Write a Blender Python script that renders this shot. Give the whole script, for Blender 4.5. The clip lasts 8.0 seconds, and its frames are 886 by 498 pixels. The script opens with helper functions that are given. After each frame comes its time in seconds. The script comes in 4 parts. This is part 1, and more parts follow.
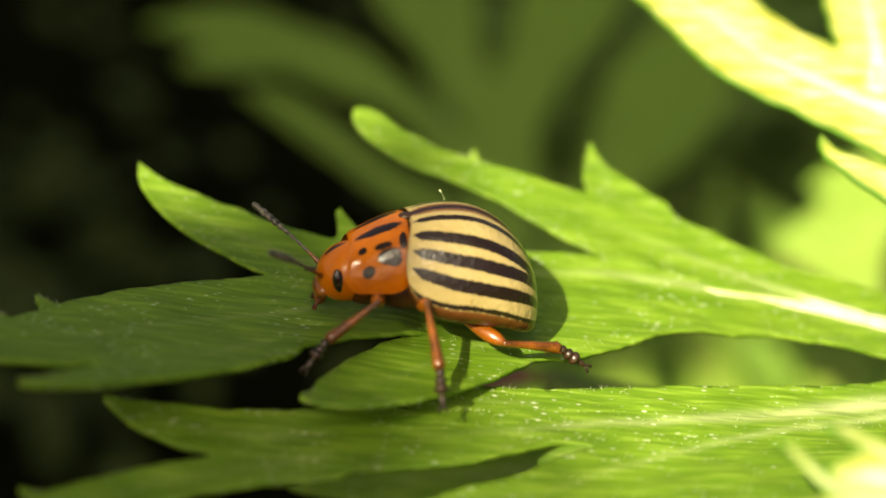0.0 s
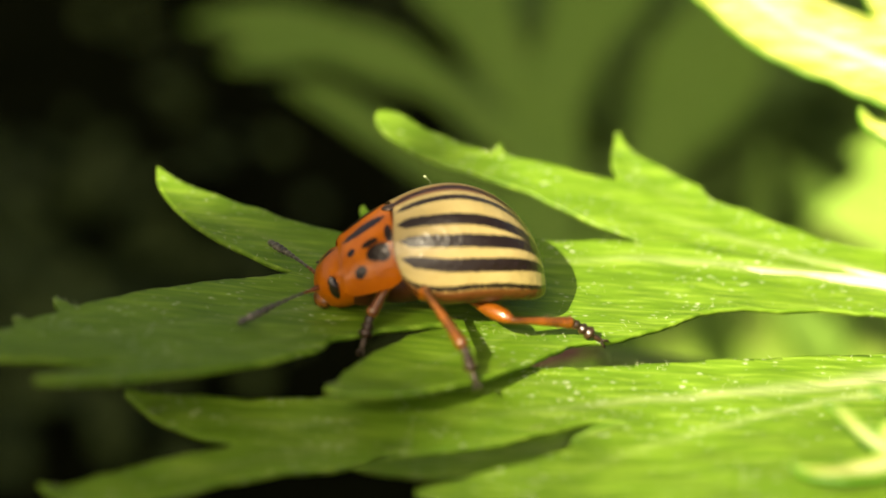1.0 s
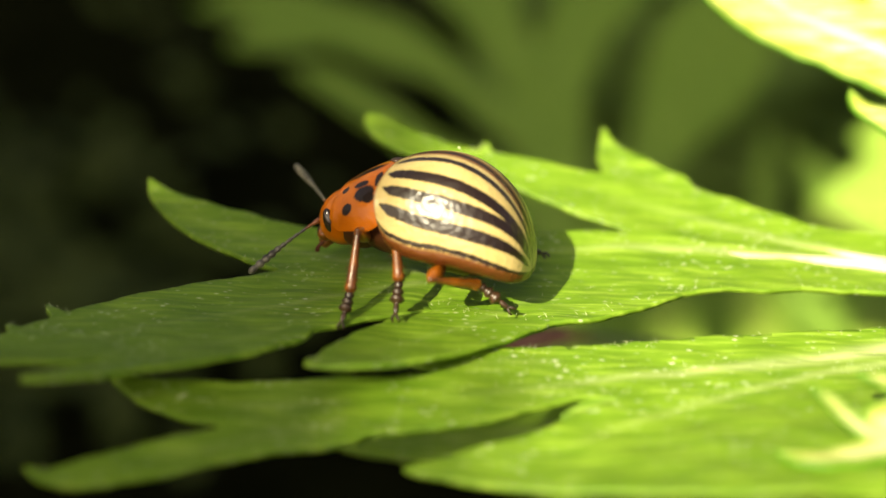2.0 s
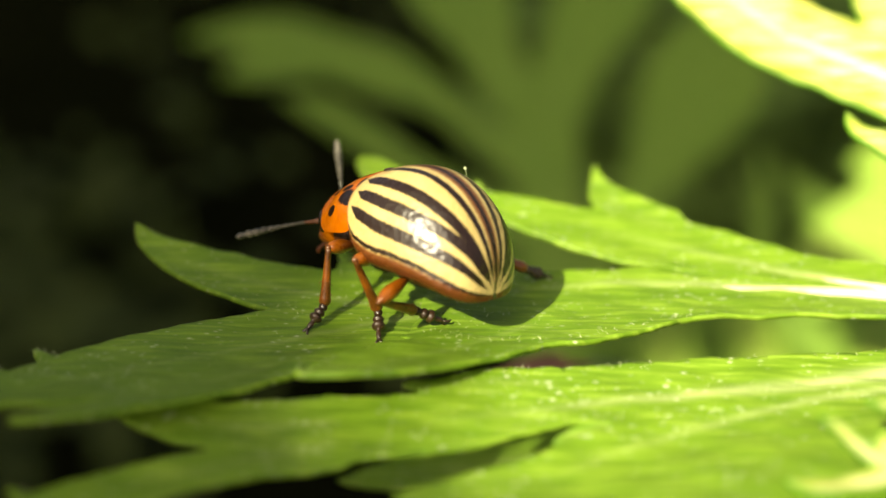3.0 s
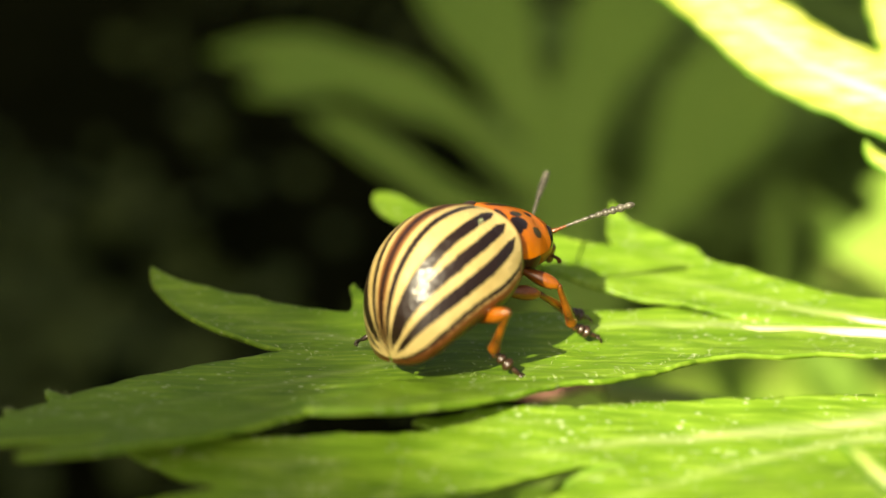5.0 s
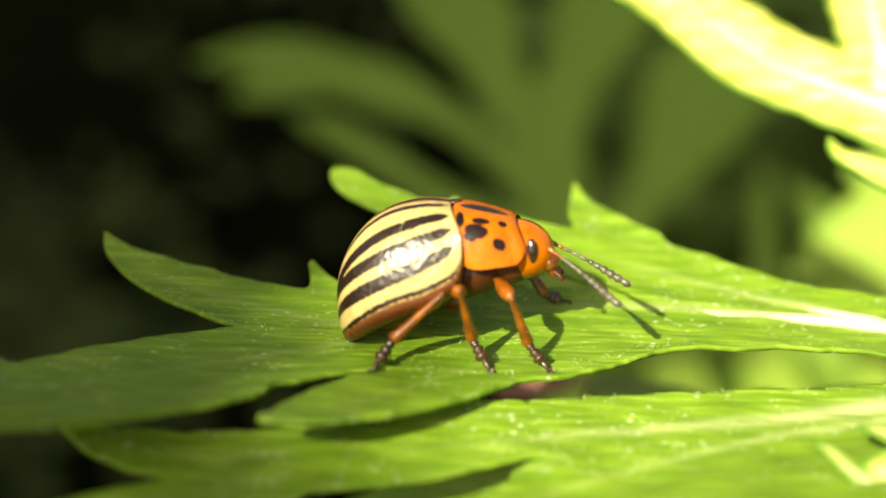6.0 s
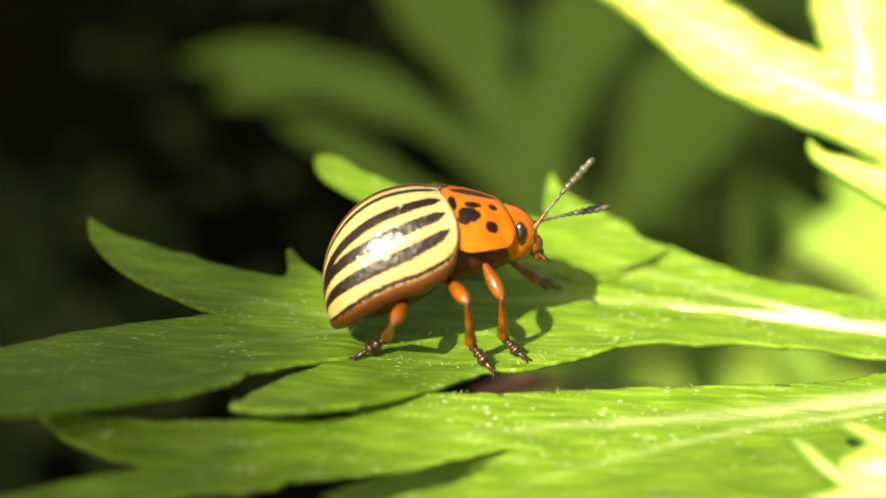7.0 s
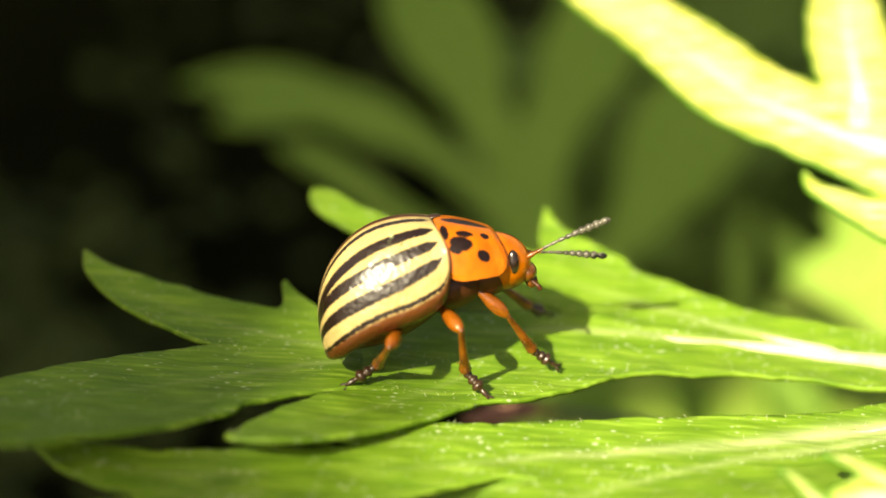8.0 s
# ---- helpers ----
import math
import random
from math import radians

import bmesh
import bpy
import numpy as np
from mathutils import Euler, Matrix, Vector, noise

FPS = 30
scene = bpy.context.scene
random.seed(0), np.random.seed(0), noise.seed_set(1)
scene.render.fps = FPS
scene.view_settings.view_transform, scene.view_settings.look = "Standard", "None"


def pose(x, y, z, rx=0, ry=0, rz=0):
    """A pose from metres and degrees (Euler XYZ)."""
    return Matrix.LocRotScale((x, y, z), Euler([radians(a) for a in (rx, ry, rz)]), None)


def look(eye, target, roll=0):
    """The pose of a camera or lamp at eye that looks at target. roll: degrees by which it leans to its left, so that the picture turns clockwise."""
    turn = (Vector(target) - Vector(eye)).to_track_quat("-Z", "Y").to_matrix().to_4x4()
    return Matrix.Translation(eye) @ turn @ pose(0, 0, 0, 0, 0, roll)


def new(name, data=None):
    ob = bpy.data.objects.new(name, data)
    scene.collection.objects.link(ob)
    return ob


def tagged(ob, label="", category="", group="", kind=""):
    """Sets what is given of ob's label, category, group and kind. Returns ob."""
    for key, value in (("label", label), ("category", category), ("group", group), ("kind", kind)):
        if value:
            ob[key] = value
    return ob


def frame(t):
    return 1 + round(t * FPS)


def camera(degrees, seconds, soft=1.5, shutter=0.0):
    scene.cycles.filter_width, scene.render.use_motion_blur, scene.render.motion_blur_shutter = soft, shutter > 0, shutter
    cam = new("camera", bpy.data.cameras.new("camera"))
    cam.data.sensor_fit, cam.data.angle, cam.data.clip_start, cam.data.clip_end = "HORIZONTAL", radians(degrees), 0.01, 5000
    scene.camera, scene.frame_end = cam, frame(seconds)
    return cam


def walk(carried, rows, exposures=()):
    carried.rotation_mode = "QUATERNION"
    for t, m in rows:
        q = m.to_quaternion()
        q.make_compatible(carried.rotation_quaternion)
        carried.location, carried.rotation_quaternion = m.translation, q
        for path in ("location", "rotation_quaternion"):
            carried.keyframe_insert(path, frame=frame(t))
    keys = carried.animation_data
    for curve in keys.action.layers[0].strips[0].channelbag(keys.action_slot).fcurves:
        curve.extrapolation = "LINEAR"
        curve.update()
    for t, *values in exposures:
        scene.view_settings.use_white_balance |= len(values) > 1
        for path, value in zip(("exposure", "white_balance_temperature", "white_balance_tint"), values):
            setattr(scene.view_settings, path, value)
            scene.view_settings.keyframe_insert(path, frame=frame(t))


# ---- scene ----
MM = 0.001


def mmpose(x, y, z, rx=0, ry=0, rz=0):
    """A pose from millimetres and degrees."""
    return pose(x * MM, y * MM, z * MM, rx, ry, rz)


# ---- camera: hand-held close to the leaf, aimed thirty degrees down ----
cam = camera(40.0, 8.0, soft=1.6)
cam.data.dof.use_dof = True
cam.data.dof.focus_distance = 0.049
cam.data.dof.aperture_fstop = 20.0
CAMERA_ROWS = [
    (0, -0.50, 0.78, 199.44, 59.73, -3.79, -0.98),
    (0.5, -0.44, 0.17, 199.54, 59.38, -2.92, -0.21),
    (1, -0.98, -0.90, 200.45, 58.93, -0.77, -0.40),
    (1.2, -0.54, -0.83, 200.65, 58.30, -0.09, -0.28),
    (2.3, 0.33, -0.84, 200.01, 58.34, -0.92, 0.46),
    (2.5, 0.05, -0.65, 200.10, 59.43, -0.79, 0.20),
    (3, 0.34, -0.42, 199.78, 59.70, -0.40, -0.08),
    (3.5, -0.03, 0.02, 199.93, 60.09, -0.16, 0.06),
    (4, 0.17, -0.18, 200.00, 60.30, -0.66, 0.66),
    (4.5, -0.06, -0.09, 200.54, 60.31, -0.25, 0.91),
    (4.7, 0.18, -0.53, 200.12, 60.47, -0.79, 1.02),
    (5.8, -0.04, -1.41, 201.64, 60.26, 0.10, 0.05),
    (6, 1.08, -1.81, 201.89, 59.92, 1.05, -0.14),
    (6.5, 1.63, -1.62, 200.26, 60.12, -0.11, -0.23),
    (7, 1.38, -2.10, 201.20, 60.45, -0.09, -0.25),
    (7.5, 1.48, -2.59, 201.81, 60.93, -0.32, -0.12),
    (8, 1.53, -2.08, 200.93, 61.81, -1.16, 0.14),
]
walk(cam, [(r[0], mmpose(*r[1:])) for r in CAMERA_ROWS], exposures=[(0, 1.34, 7900, 4), (0.5, 1.48, 7900, 4), (1, 1.55, 7900, 4), (2.5, 1.62, 7900, 4), (8, 1.59, 7900, 4)])

# ---- sky and sun ----
SUN_WAY = Vector((0.43, 0.58, -0.69)).normalized()
sky_world = bpy.data.worlds.new("sky")
scene.world = sky_world
sky_world.use_nodes = True
sky = sky_world.node_tree.nodes.new("ShaderNodeTexSky")
sky.sky_type, sky.sun_disc = "NISHITA", False
sky.sun_elevation = math.asin(-SUN_WAY.z)
sky.sun_rotation = math.atan2(-SUN_WAY.x, -SUN_WAY.y)
sky.air_density, sky.dust_density, sky.ozone_density = 0.6, 8.0, 0.0
background = sky_world.node_tree.nodes["Background"]
background.inputs["Strength"].default_value = 0.072
sky_world.node_tree.links.new(sky.outputs[0], background.inputs["Color"])
sun_lamp = bpy.data.lights.new("sun", "SUN")
sun_lamp.energy, sun_lamp.angle, sun_lamp.color = 4.5, radians(0.53), (1.0, 0.95, 0.79)
sun = new("sun", sun_lamp)
sun.matrix_world = look((-0.43, -0.58, 0.89), (0, 0, 0.2))


# ---- materials ----
class Nodes:
    """A small hand for node trees: n(kind, ...) makes a node, wires its inputs and returns it."""

    def __init__(self, name):
        self.mat = bpy.data.materials.new(name)
        self.mat.use_nodes = True
        self.tree = self.mat.node_tree
        self.bsdf = self.tree.nodes["Principled BSDF"]
        self.out = self.tree.nodes["Material Output"]

    def n(self, kind, wires=None, **props):
        node = self.tree.nodes.new("ShaderNode" + kind)
        for key, value in props.items():
            setattr(node, key, value)
        for key, value in (wires or {}).items():
            self.wire(node, key, value)
        return node

    def wire(self, node, key, value):
        if hasattr(value, "is_output"):
            self.tree.links.new(value, node.inputs[key])
        else:
            node.inputs[key].default_value = value

    def math(self, op, a, b=0.0, clamp=False):
        return self.n("Math", {0: a, 1: b}, operation=op, use_clamp=clamp).outputs[0]

    def mix(self, fac, a, b):
        return self.n("MixRGB", {"Fac": fac, "Color1": a, "Color2": b}).outputs[0]

    def attr(self, name):
        return self.n("Attribute", attribute_name=name).outputs["Fac"]

    def noise(self, scale, detail=3.0, vector=None, rough=0.55):
        w = {"Scale": scale, "Detail": detail, "Roughness": rough}
        if vector is not None:
            w["Vector"] = vector
        else:
            w["Vector"] = self.n("TexCoord").outputs["Object"]
        return self.n("TexNoise", w).outputs["Fac"]

    def ramp(self, value, lo, hi):
        return self.n("MapRange", {"Value": value, "From Min": lo, "From Max": hi}).outputs["Result"]

    def bump(self, height, strength, distance):
        return self.n("Bump", {"Height": height, "Strength": strength, "Distance": distance}).outputs["Normal"]


def rgb(r, g, b):
    return (r, g, b, 1.0)


def leaf_material(name, base, light, rib, gloss=0.4, through_light=0.3, specks=0.0, margin=0.0):
    """Green leaf skin: streaks along the lobe, a pale rib, fine relief, some light passing through."""
    m = Nodes(name)
    lengthwise = m.n("Mapping", {"Vector": m.n("TexCoord").outputs["Object"], "Scale": (300.0, 1900.0, 300.0), "Rotation": (0.0, 0.0, -0.12)}).outputs[0]
    streak = m.noise(1.0, 3.0, lengthwise, 0.5)
    blotch = m.noise(180.0, 3.0)
    grain = m.noise(2600.0, 2.0)
    green = m.mix(m.ramp(streak, 0.3, 0.72), base, light)
    green = m.mix(m.math("MULTIPLY", m.ramp(blotch, 0.45, 0.7), 0.35), green, rgb(light[0] * 1.15, light[1] * 1.05, light[2]))
    fibre = m.n("Mapping", {"Vector": m.n("TexCoord").outputs["Object"], "Scale": (420.0, 5200.0, 500.0), "Rotation": (0.0, 0.0, -0.16)}).outputs[0]
    fibre = m.noise(1.0, 2.0, fibre)
    green = m.mix(m.math("MULTIPLY", m.ramp(fibre, 0.52, 0.68), 0.65), green, rgb(light[0] * 1.7, light[1] * 1.45, light[2] * 2.5))
    green = m.mix(m.math("MULTIPLY", m.ramp(fibre, 0.48, 0.3), 0.45), green, rgb(base[0] * 0.75, base[1] * 0.8, base[2]))
    # pale rib, thinning out to the lobe's tip
    on_rib = m.math("MULTIPLY", m.attr("vein"), m.ramp(streak, 0.15, 0.5))
    green = m.mix(on_rib, green, rib)
    if specks:
        spread = m.n("Mapping", {"Vector": m.n("TexCoord").outputs["Object"], "Scale": (1900.0, 4600.0, 2600.0), "Rotation": (0.0, 0.0, 0.2)}).outputs[0]
        vor = m.n("TexVoronoi", {"Vector": spread, "Scale": 1.0})
        dot = m.ramp(m.math("ADD", vor.outputs["Distance"], m.math("MULTIPLY", grain, 0.3)), 0.42, 0.2)
        some = m.ramp(m.noise(240.0, 3.0), 0.42, 0.68)
        pick = m.math("GREATER_THAN", m.n("SeparateColor", {0: vor.outputs["Color"]}).outputs[0], 0.3)
        dots = m.math("MULTIPLY", m.math("MULTIPLY", dot, some), m.math("MULTIPLY", pick, specks))
        green = m.mix(dots, green, rgb(0.75, 0.78, 0.6))
    if margin:
        green = m.mix(m.math("MULTIPLY", m.attr("rim"), margin), green, rgb(0.06, 0.19, 0.008))
    m.wire(m.bsdf, "Base Color", green)
    m.wire(m.bsdf, "Roughness", m.math("ADD", gloss, m.math("MULTIPLY", grain, 0.25)))
    m.wire(m.bsdf, "Specular IOR Level", 0.35)
    height = m.math("ADD", m.math("MULTIPLY", streak, 1.0), m.math("MULTIPLY", grain, 0.3))
    height = m.math("ADD", height, m.math("MULTIPLY", on_rib, 0.5))
    normal = m.bump(height, 0.5, 0.00016)
    m.wire(m.bsdf, "Normal", normal)
    glow = m.n("BsdfTranslucent", {"Color": m.mix(0.5, green, rgb(base[0] * 1.6, base[1] * 1.5, base[2] * 0.5)), "Normal": normal})
    both = m.n("MixShader", {0: through_light, 1: m.bsdf.outputs[0], 2: glow.outputs[0]})
    m.tree.links.new(both.outputs[0], m.out.inputs["Surface"])
    return m.mat


def plain_material(name, a, b, scale, rough=0.5, spec=0.5, bump=0.0, bump_size=0.0001, coat=0.0, grain_scale=None):
    """Two tones mixed by noise at two sizes, with fine relief."""
    m = Nodes(name)
    big, fine = m.noise(scale, 3.0), m.noise(grain_scale or scale * 9, 3.0)
    both = m.math("ADD", m.math("MULTIPLY", big, 0.7), m.math("MULTIPLY", fine, 0.3))
    m.wire(m.bsdf, "Base Color", m.mix(m.ramp(both, 0.35, 0.65), a, b))
    m.wire(m.bsdf, "Roughness", m.math("ADD", rough - 0.08, m.math("MULTIPLY", fine, 0.16)))
    m.wire(m.bsdf, "Specular IOR Level", spec)
    m.wire(m.bsdf, "Coat Weight", coat)
    m.wire(m.bsdf, "Coat Roughness", 0.12)
    if bump:
        m.wire(m.bsdf, "Normal", m.bump(both, bump, bump_size))
    return m.mat


def marked_material(name, ground_a, ground_b, mark, rough=0.25, coat=0.5, pits=0.3, scale=700.0, coat_rough=0.22, ragged=0.12, spec=0.5):
    """Shell with dark marks where the mesh's 'mark' value is positive."""
    m = Nodes(name)
    fine = m.noise(3200.0, 2.0)
    ground = m.mix(m.ramp(m.noise(scale, 3.0), 0.3, 0.7), ground_a, ground_b)
    warm = m.attr("warm")
    ground = m.mix(m.ramp(warm, 0.0, 0.5), ground, rgb(0.125, 0.042, 0.007))
    ground = m.mix(m.ramp(warm, 0.5, 1.0), ground, rgb(0.06, 0.014, 0.002))
    wobble = m.math("MULTIPLY", m.math("SUBTRACT", m.noise(7500.0, 2.0), 0.5), ragged)
    dark = m.ramp(m.math("ADD", m.attr("mark"), wobble), -0.025, 0.03)
    m.wire(m.bsdf, "Base Color", m.mix(dark, ground, mark))
    m.wire(m.bsdf, "Roughness", m.math("ADD", rough, m.math("MULTIPLY", fine, 0.12)))
    m.wire(m.bsdf, "Specular IOR Level", spec)
    m.wire(m.bsdf, "Coat Weight", coat)
    m.wire(m.bsdf, "Coat Roughness", coat_rough)
    pit = m.n("TexVoronoi", {"Vector": m.n("TexCoord").outputs["Object"], "Scale": 4200.0}).outputs["Distance"]
    dents = m.bump(m.math("ADD", m.math("MULTIPLY", pit, 0.6), fine), pits, 0.00004)
    m.wire(m.bsdf, "Normal", dents)
    m.wire(m.bsdf, "Coat Normal", dents)
    return m.mat


LEAF = leaf_material("leaf_green", rgb(0.091, 0.19, 0.009), rgb(0.16, 0.29, 0.02), rgb(0.56, 0.6, 0.3), 0.42, 0.25, specks=1.0)
# bleached leaf colours, with the sun's glare put into them
LEAF_GLARE = leaf_material("leaf_glare", rgb(0.42, 0.34, 0.014), rgb(0.86, 0.78, 0.26), rgb(0.95, 0.93, 0.87), 0.38, 0.2, specks=0.6, margin=1.0)
# slightly darker copy of the leaf green, shade mixed into its colour
LEAF_SHADED = leaf_material("leaf_shaded", rgb(0.085, 0.172, 0.013), rgb(0.135, 0.25, 0.025), rgb(0.27, 0.37, 0.09), 0.5, 0.25)
# brighter copy of the leaf green, sunlight put into its colour
LEAF_LIT = leaf_material("leaf_lit", rgb(0.12, 0.23, 0.015), rgb(0.24, 0.36, 0.05), rgb(0.5, 0.55, 0.2), 0.4, 0.25, margin=0.6)
# weeds darkened far below leaf green, the bed's shade put into their colour
WEED_SHADED = leaf_material("weed_shaded", rgb(0.022, 0.036, 0.004), rgb(0.036, 0.056, 0.008), rgb(0.05, 0.06, 0.015), 0.8, 0.15)
# dark copy of the leaf green, deep shade put into its colour
LEAF_DEEP_SHADE = leaf_material("leaf_deep_shade", rgb(0.042, 0.085, 0.008), rgb(0.07, 0.13, 0.015), rgb(0.09, 0.14, 0.03), 0.6, 0.2)
RIB = plain_material("leaf_rib", rgb(0.42, 0.5, 0.16), rgb(0.66, 0.68, 0.42), 320.0, 0.45, 0.4, 0.5, 0.0002)
HAIR = plain_material("leaf_hair", rgb(0.38, 0.45, 0.22), rgb(0.55, 0.6, 0.38), 900.0, 0.4, 0.3)
STEM = plain_material("stem_green", rgb(0.09, 0.15, 0.03), rgb(0.13, 0.2, 0.04), 200.0, 0.5, 0.4, 0.3)
BARK = plain_material("bark", rgb(0.09, 0.065, 0.04), rgb(0.17, 0.13, 0.09), 70.0, 0.85, 0.2, 0.8, 0.002)
# far blacker than real soil: the bed's deep shade is in its colour
SOIL_SHADED = plain_material("soil", rgb(0.002, 0.0026, 0.001), rgb(0.006, 0.007, 0.0025), 34.0, 0.95, 0.0, 1.0, 0.004)
ELYTRA = marked_material("striped_shell", rgb(0.335, 0.25, 0.092), rgb(0.415, 0.32, 0.135), rgb(0.009, 0.003, 0.001), rough=0.4, coat=1.0, coat_rough=0.34, ragged=0.26, spec=0.08, pits=0.9)
PRONOTUM = marked_material("orange_shell", rgb(0.3, 0.07, 0.002), rgb(0.45, 0.122, 0.004), rgb(0.008, 0.003, 0.002), rough=0.35, coat=0.6, pits=0.4, coat_rough=0.18, spec=0.12)
BELLY = plain_material("belly_brown", rgb(0.03, 0.008, 0.002), rgb(0.075, 0.018, 0.003), 500.0, 0.5, 0.3, 0.3, 0.00003, coat=0.05)
LIMB = plain_material("limb_orange", rgb(0.09, 0.022, 0.002), rgb(0.22, 0.06, 0.004), 900.0, 0.3, 0.5, 0.3, 0.00003, coat=0.4)
LIMB_DARK = plain_material("limb_dark", rgb(0.012, 0.006, 0.003), rgb(0.04, 0.018, 0.007), 1500.0, 0.35, 0.5, 0.3, 0.00003, coat=0.2)
LIMB_BROWN = plain_material("limb_brown", rgb(0.022, 0.007, 0.0015), rgb(0.2, 0.058, 0.005), 1300.0, 0.3, 0.5, 0.4, 0.00003, coat=0.35)
WITHERED = leaf_material("leaf_withered", rgb(0.2, 0.1, 0.06), rgb(0.27, 0.14, 0.09), rgb(0.16, 0.09, 0.05), 0.6, 0.1)
EYE = plain_material("eye_black", rgb(0.012, 0.006, 0.004), rgb(0.02, 0.01, 0.006), 3000.0, 0.2, 0.5, 0.5, 0.00003, coat=0.6)
CLUB = plain_material("club_grey", rgb(0.02, 0.018, 0.012), rgb(0.13, 0.12, 0.09), 2500.0, 0.35, 0.5, 0.4, 0.00003)


# ---- mesh helpers ----
def part(name, bm, material, parent=None, label=""):
    """Link a bmesh as one mesh object, under a thing or a part."""
    mesh = bpy.data.meshes.new(name)
    bm.to_mesh(mesh)
    bm.free()
    mesh.materials.append(material)
    for p in mesh.polygons:
        p.use_smooth = True
    ob = new(name, mesh)
    ob.parent = parent
    return tagged(ob, label)


def spline(points, steps=14):
    """Points along a smooth curve through the given ones (any number of values each)."""
    p = np.array(points, float)
    p = np.vstack([2 * p[0] - p[1], p, 2 * p[-1] - p[-2]])
    out = []
    for i in range(1, len(p) - 2):
        for k in range(steps):
            t = k / steps
            out.append(0.5 * (2 * p[i] + (p[i + 1] - p[i - 1]) * t + (2 * p[i - 1] - 5 * p[i] + 4 * p[i + 1] - p[i + 2]) * t * t
                              + (3 * p[i] - p[i - 1] - 3 * p[i + 1] + p[i + 2]) * t ** 3))
    out.append(p[-2])
    return np.array(out)


def tube(bm, path, radii, sides=10):
    """A round tube along a path, closed at both ends. Millimetres in, metres in the mesh."""
    path = [Vector(p) for p in path]
    rings, side = [], None
    for i, p in enumerate(path):
        ahead = (path[min(i + 1, len(path) - 1)] - path[max(i - 1, 0)]).normalized()
        if side is None:
            side = ahead.orthogonal().normalized()
        side = (side - ahead * side.dot(ahead)).normalized()
        other = ahead.cross(side)
        ring = []
        for k in range(sides):
            a = 2 * math.pi * k / sides
            ring.append(bm.verts.new((p + (side * math.cos(a) + other * math.sin(a)) * radii[i]) * MM))
        rings.append(ring)
    for a, b in zip(rings, rings[1:]):
        for k in range(sides):
            bm.faces.new((a[k], a[(k + 1) % sides], b[(k + 1) % sides], b[k]))
    bm.faces.new(rings[0][::-1])
    bm.faces.new(rings[-1])
    return bm


def ball(bm, centre, radii, segments=20, rings=14, turn=None):
    """An ellipsoid added to a bmesh, in millimetres."""
    made = bmesh.ops.create_uvsphere(bm, u_segments=segments, v_segments=rings, radius=1.0)["verts"]
    m = Matrix.Translation(Vector(centre) * MM) @ (turn or Matrix()) @ Matrix.Diagonal((*[r * MM for r in radii], 1))
    bmesh.ops.transform(bm, matrix=m, verts=made)
    return made


